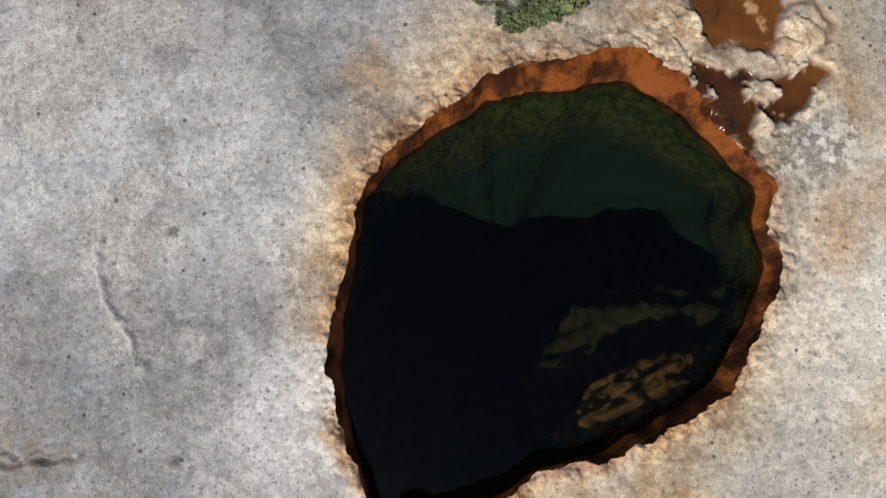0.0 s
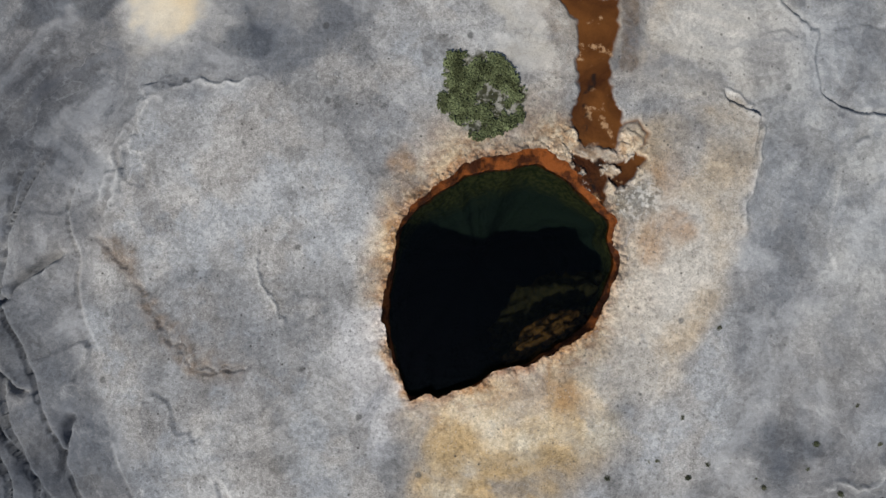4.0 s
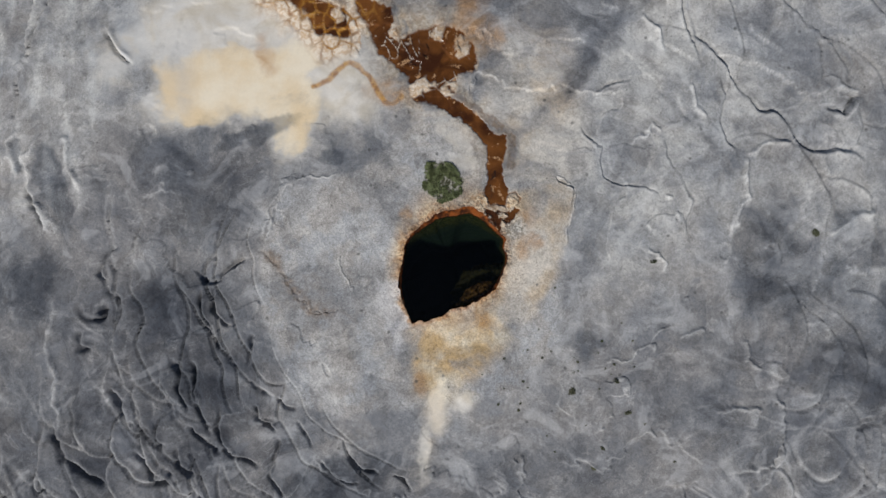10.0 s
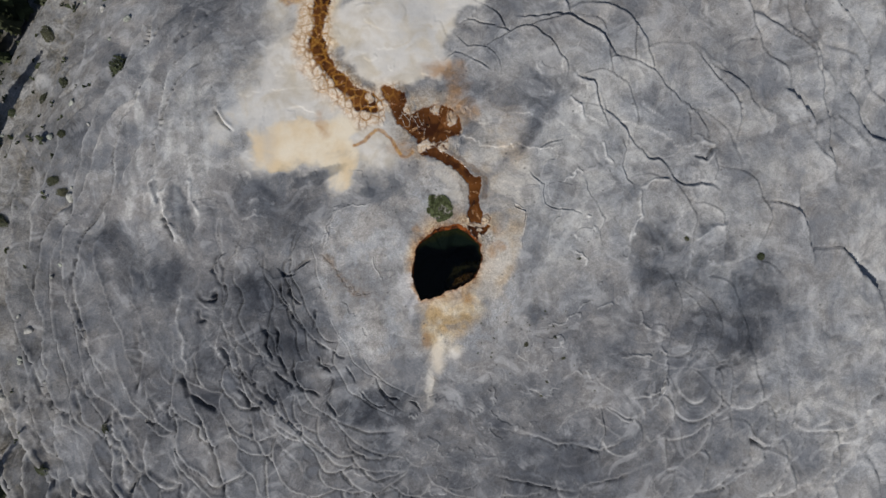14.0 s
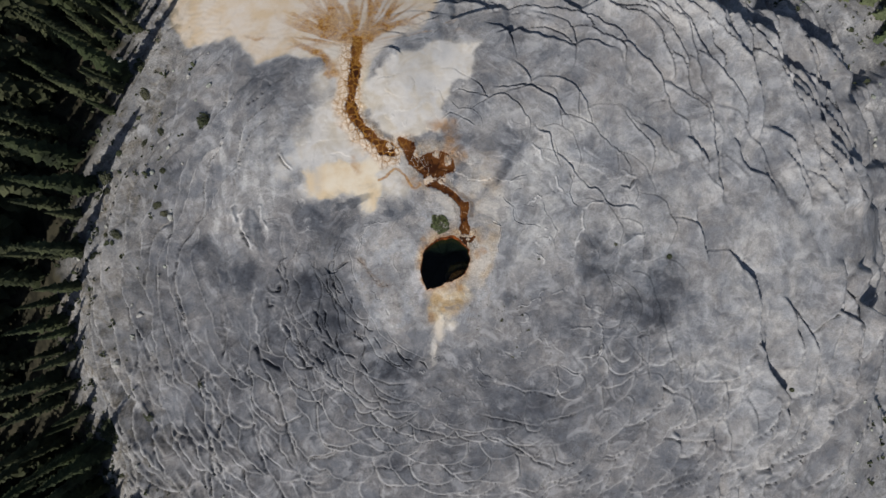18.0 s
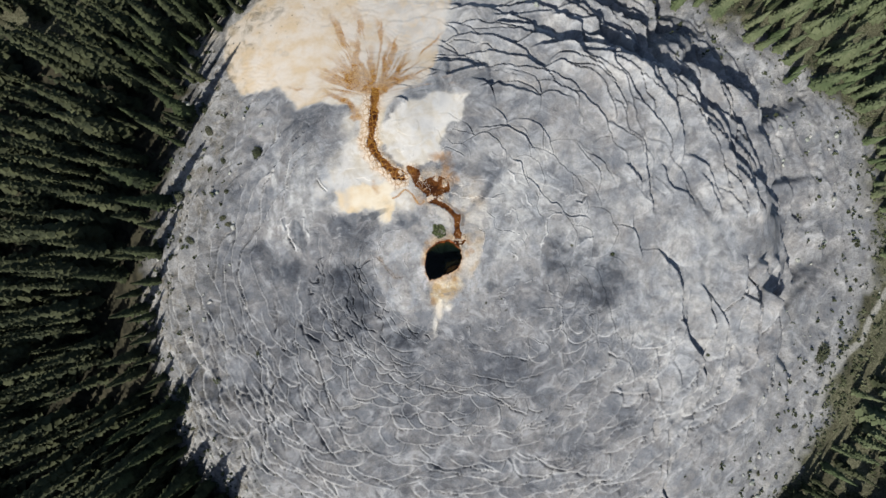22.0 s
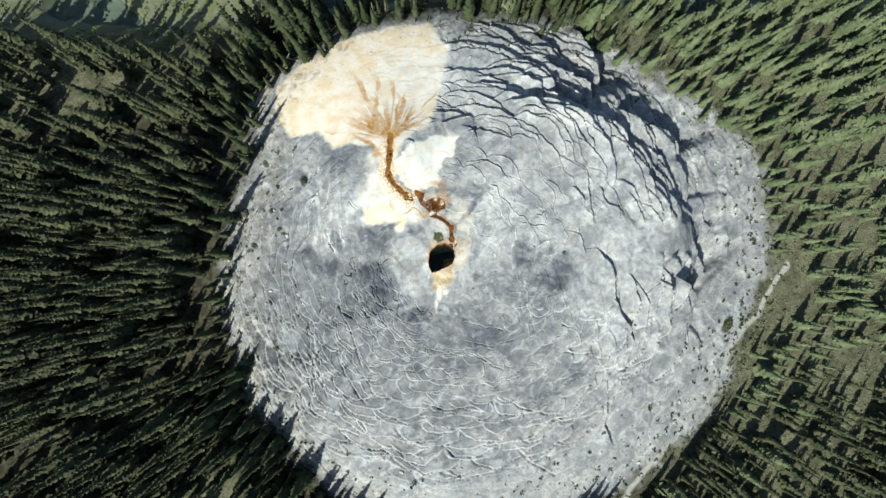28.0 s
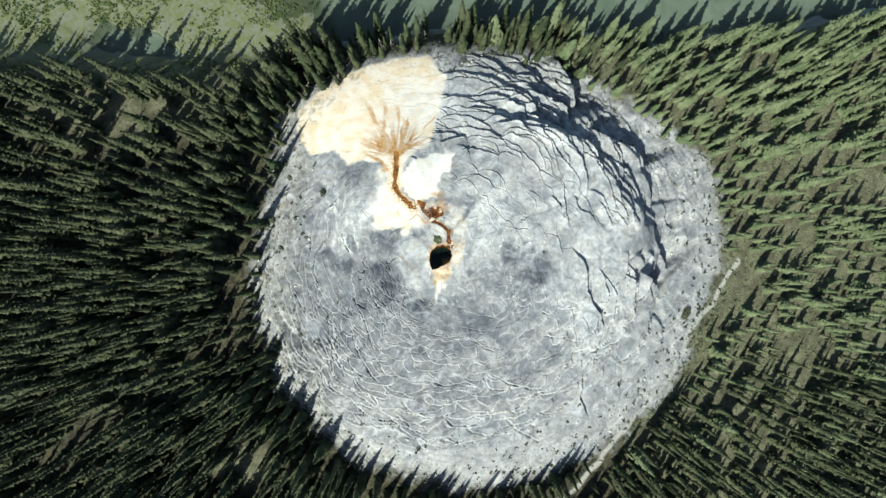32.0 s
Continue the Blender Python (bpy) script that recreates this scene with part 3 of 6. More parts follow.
    # overlapping plates: broad lobes to the east, stacked steps to the north, rimmed cells to the south, long arcs to the west
    pr = r + 1.3 * fbm(x, y, 8, 41, 3) + 0.3 * vnoise(x, y, 1.7, 45) + 0.14 * vnoise(x, y, 0.85, 48) + 0.05 * vnoise(x, y, 0.45, 46)
    pa = ang + ((0.45 + 0.4 * smooth(14, 9, r)) * vnoise(x, y, 2.0, 43) + 0.06 * vnoise(x, y, 0.5, 47)) / np.maximum(r, 4)
    deg = np.degrees(ang)
    deg = np.where(deg > 225, deg - 360, deg)
    broad = smooth(-50, -22, deg) * smooth(115, 95, deg)
    steep = smooth(2, 18, deg) * smooth(116, 104, deg) * smooth(18.5, 21.5, r)
    south = np.maximum(smooth(-10, -32, deg), smooth(188, 208, deg))
    west = smooth(125, 150, deg) * (1 - 0.7 * smooth(205, 225, np.degrees(ang)))
    patchy = fbm(x, y, 5.0, 49, 3)
    lip = crests
    tone = np.zeros(x.shape)
    creased = smooth(160, 172, np.degrees(ang)) * smooth(262, 248, np.degrees(ang)) * smooth(6.3, 7.6, r) * smooth(14.5, 11.5, r)
    for count, depth, seed, weight, shape_ in ((13, 1.55, 113, 0.6 * creased, patchy - 0.05), (30, 3.1, 101, broad * (0.35 * smooth(9, 13, r) + 0.45 * smooth(14, 20, r)) * (1 - steep), -patchy), (34, 1.9, 107, (0.7 - 0.25 * smooth(68, 80, deg)) * steep, patchy + 0.4),
                                               (46, 1.45, 104, 0.95 * south * smooth(9.5, 13, r) * smooth(35, 29, r), patchy + 0.25), (13, 1.9, 109, 0.8 * west * smooth(15, 20, r), patchy)):
        sel = np.flatnonzero(weight > 0.01)
        ps, es = r[sel], foot[sel]
        out, edge, own = scales(pr[sel], pa[sel], count, depth, seed)
        amount = weight[sel] * smooth(-0.5, 4, es) * (1 - 0.9 * calm[sel]) * smooth(-0.4, 0.0, shape_[sel])
        high = np.clip(slope[sel] * depth, 0.06 + 0.04 * depth, 2.4) * 1.15
        wide = 0.02 + 0.003 * ps
        body = -0.35 + (out - 0.3 + 0.35) * smooth(0, 1.5 * wide, edge)
        crest = np.exp(-((edge - 1.7 * wide) / (1.2 * wide)) ** 2)
        z[sel] += amount * (high * body + np.clip(0.35 * high, 0.05, 0.13) * crest - (np.clip(0.4 * high, 0.10, 0.25) + 0.12 * creased[sel]) * np.exp(-((edge - 0.4 * wide) / ((0.7 + 1.3 * creased[sel]) * wide)) ** 2))
        pale = np.maximum(0.25 + 0.45 * south[sel], 0.6 * west[sel])
        lip[sel] = np.maximum(lip[sel], 1.25 * pale * amount * crest)
        tone[sel] += amount * (0.9 * (own - 0.5) + 0.3 * smooth(0.0, 0.9, out) - 0.15)
    # thin sinter sheets with crisp, broken edges over the flatter top
    lay = 2.6 * fbm(x + 0.5 * vnoise(x, y, 1.1, 118), y, 4.2, 111, 6, 0.52) + 0.15 * r
    lv = np.floor(lay)
    fr = lay - lv
    own = table(119)[0][lv.astype(np.int32) & 255, 7]
    some = smooth(4.5, 6.5, r) * (1 - 0.8 * smooth(12, 18, r)) * on * (1 - calm)
    broken = smooth(-0.25, 0.15, fbm(x, y, 1.3, 117, 3))
    z = z + some * (0.07 * smooth(0.0, 0.03, fr) - 0.07 * fr) * (0.35 + 0.65 * broken)
    lip = np.maximum(lip, 1.1 * some * broken * np.exp(-((fr - 0.035) / 0.022) ** 2))
    tone = tone + 0.55 * (own - 0.5) * smooth(4.5, 7, r) * smooth(18, 11, r)
    # single rims and cracks
    for group in (CRACKS_EAST, CREASES_NEAR, CREASES_FAR, CREASES_WEST, CRACKS_SCAR, CRACKS_NORTH, CRACKS_SOUTH, CRACKS_FOOT):
        deep = 1.8 if group in (CREASES_NEAR, CREASES_FAR, CREASES_WEST) else 1.0
        for line in group:
            xs, ys = [p[0] for p in line], [p[1] for p in line]
            sel = np.flatnonzero((x > min(xs) - 3) & (x < max(xs) + 3) & (y > min(ys) - 3) & (y < max(ys) + 3))
            if not len(sel):
                continue
            sx, sy = x[sel] + 0.24 * fbm(x[sel], y[sel], 0.9, 53, 6, 0.55), y[sel] + 0.24 * fbm(x[sel], y[sel], 0.9, 54, 6, 0.55)
            d, side, along = line_distance(line, sx, sy)
            p, q = line[0], line[-1]
            mx, my = line[len(line) // 2]
            outward = 1.0 if (q[0] - p[0]) * (my + 0.3) - (q[1] - p[1]) * (mx - 1.0) > 0 else -1.0
            sd = d * side * outward
            k = 0.15 + r[sel] / 15
            ends = smooth(0, 0.2, along) * smooth(1, 0.8, along) * (0.6 + 0.4 * vnoise(x[sel], y[sel], 0.8, 56))
            h = 0.24 * k * ends * (1.0 if deep > 1 else 0.4 + 0.6 * smooth(9, 15, r[sel]))
            crest = np.exp(-((sd + 0.10 * k) / (0.075 * k)) ** 2)
            groove = deep * np.exp(-((sd - 0.05 * k) / (0.06 * k * (0.2 + 0.8 * deep) * (1 + 0.5 * vnoise(x[sel], y[sel], 0.25, 59)))) ** 2)
            z[sel] += h * (0.5 - smooth(-0.04 * k, 0.05 * k, sd)) * np.exp(-np.abs(sd) / (1.1 * k)) + 0.35 * h * crest - 1.0 * h * groove
            lip[sel] = np.maximum(lip[sel], 0.8 * ends * crest)
    for line in PALE_LINES + PALE_RIMS:
        d, _, along = line_distance(line, nx, ny)
        pale = np.exp(-(d / np.clip(0.007 * r, 0.035, 0.13)) ** 2) * smooth(0, 0.1, along) * smooth(1, 0.85, along)
        lip, z = np.maximum(lip, 1.3 * pale), z + np.clip(0.01 * r, 0.02, 0.14) * pale
    seam = np.zeros(x.shape)
    for line in PLATE_EDGES:
        d, side, along = line_distance(line, nx, ny)
        ends = smooth(0, 0.1, along) * smooth(1, 0.8, along)
        z = z + ends * (0.05 * np.exp(-(d / 0.10) ** 2) * (0.4 + vnoise(x, y, 0.15, 121)) - 0.05 * np.exp(-((d - 0.03) / 0.025) ** 2))
        seam = np.maximum(seam, ends * smooth(0.28, 0.05, d + 0.12 * fbm(x, y, 0.4, 122)))
    m["lip"], m["tone"] = lip, tone
    wave = (y + 1.3 * fbm(x, y, 2.4, 128, 5) + 0.2 * x) / 0.55
    z = z + apron * 0.035 * (wave - np.floor(wave)) * smooth(-0.3, 0.4, fbm(x, y, 3, 129))
    # lumps and pits
    z = z + on * (1 - 0.6 * calm) * (0.035 * smooth(2, 8, r) * fbm(x, y, 1.9, 51, 3) + 0.009 * fbm(x, y, 0.35, 55, 3))
    z = z + (1 - on) * 0.35 * fbm(x, y, 5, 58)
    # stain and cover masks
    m["cream"] = np.maximum(cream, apron)
    m["white"] = white
    m["apron"] = apron
    m["tail"] = smooth(-0.35, 0.45, inside_distance(TAIL, nx, ny)) * (1 - 0.75 * smooth(-3.8, -5.2, y + 0.8 * fbm(x, y, 0.7, 147)))
    m["plate"] = smooth(-0.12, 0.2, inside_distance(PLATE, nx, ny))
    d, side, along = line_distance(curved(STREAM), nx, ny)
    width = 0.24 + 0.13 * vnoise(x, y, 0.9, 61) + 0.1 * smooth(0.4, 0.6, along)
    sx_, sy_ = x + 0.10 * fbm(x, y, 0.35, 19) + lump, y + 0.10 * fbm(x, y, 0.35, 20) + lump
    wet = smooth(width + 0.06, width - 0.04, d) * smooth(8.2, 8.8, y)
    mx1, my1 = x + 0.25 * fbm(x, y, 0.8, 131), y + 0.25 * fbm(x, y, 0.8, 132)
    c1, c2, _ = cells(mx1, my1 * 0.7, 0.42, 133)
    lake = np.zeros(x.shape)
    for outline in LAKES:
        lake = np.maximum(lake, smooth(-0.30, -0.18, inside_distance(outline, sx_, sy_)))
    scab = lake * np.maximum(smooth(0.06, 0.02, c2 - c1) * smooth(0.0, 0.2, fbm(x, y, 0.9, 136)), smooth(0.24, 0.36, fbm(x, y, 0.7, 138)))
    wet = np.maximum(wet, lake * (1 - 0.9 * scab))
    wet = np.maximum(wet, smooth(-0.10, -0.03, inside_distance(RUN, sx_, sy_)))
    fan = smooth(0.14, 0.04, line_distance(curved(SIDE_RILL), x + 0.1 * fbm(x, y, 0.5, 19), y + 0.1 * fbm(x, y, 0.5, 20))[0])
    fx, fy = x + 0.6 * fbm(x, y, 1.4, 62, 4), y + 0.6 * fbm(x, y, 1.4, 63, 4)
    for line in FAN:
        dd, _, al = line_distance(curved(line, 2), fx, fy)
        wd = 0.6 - 0.3 * al
        fan = np.maximum(fan, smooth(wd, wd * 0.3, dd) * smooth(1.05, 0.5, al))
    spoke = np.arctan2(y - 16.5, x + 5.2)
    reach = np.hypot(x + 5.2, y - 16.5)
    streaks = fbm(spoke * 13 + 0.5 * fbm(x, y, 1.2, 127), 0.22 * reach, 1.0, 126, 4)
    fan = np.maximum(fan, 0.9 * smooth(0.02, 0.26, streaks - 0.05 * reach + 0.28) * smooth(10.0, 6.0, reach + 3.0 * vnoise(spoke * 5, 0 * reach, 1.0, 137)) * smooth(16.5, 17.4, y))
    net = smooth(0.22, 0.06, c2 - c1)
    braid = smooth(0.40, 0.46, along) * smooth(1.0, 0.97, along) * smooth(1.25, 0.55, np.abs(d * side - 0.25) + 0.4 * fbm(x, y, 1.2, 135))
    fan = np.maximum(fan, 0.95 * net * braid)
    wet = np.maximum(wet, 0.8 * net * braid * smooth(0.7, 0.3, d))
    basins = np.zeros(x.shape)
    for outline in (UPPER_RUN, LOWER_RUN, SIDE_POOL):
        basins = np.maximum(basins, smooth(-0.08, -0.02, inside_distance(outline, nx, ny)))
    ring = np.hypot(nx - BOWL[0], ny - BOWL[1])
    basins = np.maximum(basins, 0.8 * np.exp(-((ring - 0.24) / 0.035) ** 2) * smooth(-0.25, 0.1, (nx - BOWL[0]) * 0.6 + (ny - BOWL[1])))
    lumpy = smooth(0.13, 0.22, fbm(x, y, 0.32, 141, 4)) * smooth(1.75, 1.5, y)
    wet = np.maximum(wet, basins * (1 - 0.85 * lumpy))
    m["cream"] = np.maximum(m["cream"], smooth(1.9, 0.7, d + 0.5 * fbm(x, y, 1.2, 64)) * smooth(0.62, 0.72, along))
    m["pink"] = np.maximum(np.maximum(braid * (1 - net), scab), 0.9 * basins * lumpy)
    for cx, cy, ra, rb in PALE_SPOTS:
        m["white"] = np.maximum(m["white"], 0.8 * smooth(1.25, 0.45, np.hypot((nx - cx) / ra, (ny - cy) / rb) + 0.45 * fbm(x, y, 1.0, 139, 5)))
    stains = np.zeros(x.shape)
    for cx, cy, ra, rb in STAINS:
        stains = np.maximum(stains, smooth(1.2, 0.2, np.hypot((nx - cx) / ra, (ny - cy) / rb) + 0.4 * fbm(x, y, 0.5, 70)))
    m["stain"] = stains
    m["seam"] = np.maximum(seam, 1.2 * smooth(0.16, 0.07, line_distance(curved(DARK_BAND), sx_, sy_)[0] + 0.06 * fbm(x, y, 0.3, 143)) * (1 - wet))
    m["white"] = np.maximum(m["white"], 0.6 * smooth(-0.1, 0.5, inside_distance(CRUST_BACK, nx, ny) + 0.9 * fbm(x, y, 0.5, 145, 5)) * (1 - wet))
    slate = np.zeros(x.shape)
    for cx, cy, ra, rb, turn, soft in SLATE:
        c, s = math.cos(radians(turn)), math.sin(radians(turn))
        ux, uy = (nx - cx) * c + (ny - cy) * s, -(nx - cx) * s + (ny - cy) * c
        slate = np.maximum(slate, smooth(1 + soft, 1 - soft, np.hypot(ux / ra, uy / rb) + 1.8 * soft * fbm(x, y, 1.2, 159, 7, 0.68)))
    m["slate"] = slate
    m["vein"] = smooth(0.07, 0.02, line_distance(OUTLET_VEIN, nx, ny)[0]) * wet
    m["rust"], m["fan"] = wet, fan
    m["halo"] = np.maximum(smooth(width + 1.0, width, d) * 0.8 * smooth(1.5, 3.5, y), 0.6 * smooth(1.6, 0, -inside_distance(LAKES[0], nx, ny)))
    m["sheet"] = np.maximum(0.9 * smooth(-0.15, 0.3, inside_distance(SHEET, nx, ny)), 0.7 * smooth(2.2, 0.6, np.hypot((x - 4.0) / 1.0, (y - 4.8) / 1.9) + 0.3 * fbm(x, y, 1.0, 123)))
    m["bright"] = np.maximum(0.9 * smooth(1.3, 0.5, np.hypot((x - 8.0) / 6.0, (y - 4.2) / 5.5) + 0.4 * fbm(x, y, 3.0, 125, 5)), 0.62 * broad * smooth(8, 13, r) * smooth(-0.5, 0.2, fbm(x, y, 4.0, 163, 5)) * smooth(34, 28, r) * on + 0.9 * smooth(1.2, 0.4, np.hypot((x + 14.5) / 5.0, (y - 6.5) / 7.0)) * smooth(-0.1, 0.35, fbm(x * 3 + 0.8 * vnoise(x, y, 2.5, 165), y * 0.5, 1.6, 164, 4, 0.6)) + 0.6 * smooth(1.25, 0.5, np.hypot((x + 11.5) / 3.5, (y - 8.0) / 4.0) + 0.5 * fbm(x * 2, y, 2.0, 161, 5)))
    m["chalk"] = smooth(-0.15, 0.12, inside_distance(CHALK, nx, ny) + 0.25 * fbm(x, y, 0.5, 124, 5))
    crust = smooth(0.35, 0.05, np.abs(np.hypot((x - 2.4) / 1.5, (y - 1.5)) - 0.35)) * (1 - wet)
    m["crust"] = np.clip(crust + smooth(0.5, 0.1, np.hypot((x - 1.75) / 1.3, y - 1.75)), 0, 1) * (1 - wet)
    z = z - wet * 0.04 + 0.05 * crust * (0.2 + cells(x + 0.04 * fbm(x, y, 0.1, 185, 3), y, 0.09, 69)[2])
    rim = -inside_distance(RIM, x, y, 2.0)
    spread = 0.45 + 0.6 * smooth(-0.5, 1.2, (x - 0.9) * 0.5 + (y + 0.3) * 0.5) + 0.25 * fbm(x, y, 0.7, 65)
    m["rim"] = smooth(spread + 0.25, 0.0, rim)
    m["edge"] = smooth(0.22, 0.0, rim + 0.08 * fbm(x, y, 0.3, 66))
    flake = cells(x + 0.05 * fbm(x, y, 0.1, 185, 3), y + 0.05 * fbm(x, y, 0.1, 186, 3), 0.085, 187)
    z = z + (0.016 * m["rim"] + 0.03 * m["edge"]) * (0.9 * (0.45 - flake[0]) + 0.35 * (flake[2] - 0.5)) * smooth(6, 3, r)
    z = z + 0.05 * np.exp(-(rim / 0.14) ** 2) + (0.014 * m["rim"] + 0.05 * m["edge"]) * (fbm(x, y, 0.22, 67, 3) - 0.6 * cells(x, y, 0.13, 69)[0] + 0.3)
    m["mottle"] = smooth(0.44, 0.3, np.hypot(nx - MOTTLE[0], ny - MOTTLE[1]) + 0.08 * fbm(x, y, 0.2, 68))
    m["skirt"] = on * smooth(9.5 + 4 * smooth(28, 38, x), 2, foot + 2.5 * fbm(x, y, 4, 71))
    # brown soil at the foot, widened westward to colour in tree shade too
    m["soil"] = on * smooth(4.5 + 9 * smooth(-14, -22, x), -0.5, ragged + 0.15 * np.maximum(x, 0) + 3.0 * fbm(x, y, 1.1, 157, 4, 0.7) * smooth(-12, -20, x))
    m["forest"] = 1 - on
    m["moss"] = smooth(-0.05, 0.06, inside_distance(MOSS, nx, ny))
    m["trail"] = smooth(0.5, 0.25, line_distance(TRAIL, x + 0.4 * vnoise(x, y, 2, 73), y + 0.4 * vnoise(x, y, 2, 74))[0])
    d, side, along = line_distance(BANK, bx, by, False, 900.0)
    sd = d * side
    flat = smooth(-14, -22, x + 3 * fbm(x, y, 8, 76)) * smooth(-0.5, -1.2, inside_distance(POND, bx, by)) * smooth(64, 56, y + 4 * fbm(x, y, 9, 77))
    low = RIVER_Z - 0.5 + 0.8 * flat
    z = np.where(sd > -8, z + (np.minimum(z, low) - z) * smooth(-6, 1, sd), z)
    m["marsh"] = smooth(-4, 0, sd) * flat
    m["silt"] = smooth(-3, 0, sd) * (1 - flat)
    # meadow and scrub of paler green
    m["grass"] = np.clip(smooth(1.3, 0.7, np.hypot((x + 54) / 18, (y - 33) / 8)) + smooth(26, 37, x) * smooth(20, 10, y) + smooth(33, 46, x) + smooth(15, 28, x) * smooth(14, 24, y) + smooth(1.2, 0.6, np.hypot((x + 37) / 7, (y + 35) / 4)), 0, 1)
    z = z + smooth(60, 200, r) * 3 * fbm(x, y, 80, 75)
    return z.reshape(shape), {k: np.asarray(v).reshape(shape) for k, v in m.items()}


def mesh_grid(name, pts, rows, cols, wrap=True):
    """A mesh of quads from rows x cols points, closed round each row."""
    i, j = np.meshgrid(np.arange(rows - 1), np.arange(cols if wrap else cols - 1), indexing="ij")
    k = (j + 1) % cols
    quads = np.stack([i * cols + j, (i + 1) * cols + j, (i + 1) * cols + k, i * cols + k], -1).reshape(-1, 4)
    return mesh_faces(name, pts, quads)


def mesh_faces(name, pts, faces, smooth_shade=True):
    me = bpy.data.meshes.new(name)
    n = faces.shape[1]
    me.vertices.add(len(pts))
    me.vertices.foreach_set("co", np.ascontiguousarray(pts, np.float32).ravel())
    me.loops.add(faces.size)
    me.loops.foreach_set("vertex_index", np.ascontiguousarray(faces, np.int32).ravel())
    me.polygons.add(len(faces))
    me.polygons.foreach_set("loop_start", np.arange(0, faces.size, n, dtype=np.int32))
    me.polygons.foreach_set("use_smooth", np.full(len(faces), smooth_shade))
    me.update(calc_edges=True)
    return me


# ---- materials ----
def material(name):
    mat = bpy.data.materials.new(name)
    mat.use_nodes = True
    return mat, mat.node_tree, mat.node_tree.nodes["Principled BSDF"]


def node(nt, kind, **values):
    n = nt.nodes.new(kind)
    for key, v in values.items():
        n.inputs[key.replace("_", " ")].default_value = v
    return n


def noise_node(nt, scale, detail=5.0, rough=0.55, space=None, twist=0.0):
    n = node(nt, "ShaderNodeTexNoise", Scale=scale, Detail=detail, Roughness=rough, Distortion=twist)
    if space is not None:
        nt.links.new(space, n.inputs["Vector"])
    return n.outputs["Fac"]


def span(nt, value, lo, hi, out0=0.0, out1=1.0):
    n = nt.nodes.new("ShaderNodeMapRange")
    n.interpolation_type = "SMOOTHSTEP"
    for k, v in zip((1, 2, 3, 4), (lo, hi, out0, out1)):
        n.inputs[k].default_value = v
    nt.links.new(value, n.inputs[0])
    return n.outputs[0]


def maths(nt, op, a, b):
    n = nt.nodes.new("ShaderNodeMath")
    n.operation = op
    for k, v in enumerate((a, b)):
        if isinstance(v, (int, float)):
            n.inputs[k].default_value = v
        else:
            nt.links.new(v, n.inputs[k])
    return n.outputs[0]


def mixed(nt, fac, a, b, mode="MIX"):
    n = nt.nodes.new("ShaderNodeMix")
    n.data_type, n.blend_type = "RGBA", mode
    for k, v in ((0, fac), (6, a), (7, b)):
        if isinstance(v, (int, float)):
            n.inputs[k].default_value = v
        elif isinstance(v, tuple):
            n.inputs[k].default_value = (*v, 1)
        else:
            nt.links.new(v, n.inputs[k])
    return n.outputs[2]


def attribute(nt, name):
    n = nt.nodes.new("ShaderNodeAttribute")
    n.attribute_name = name
    return n.outputs["Fac"]


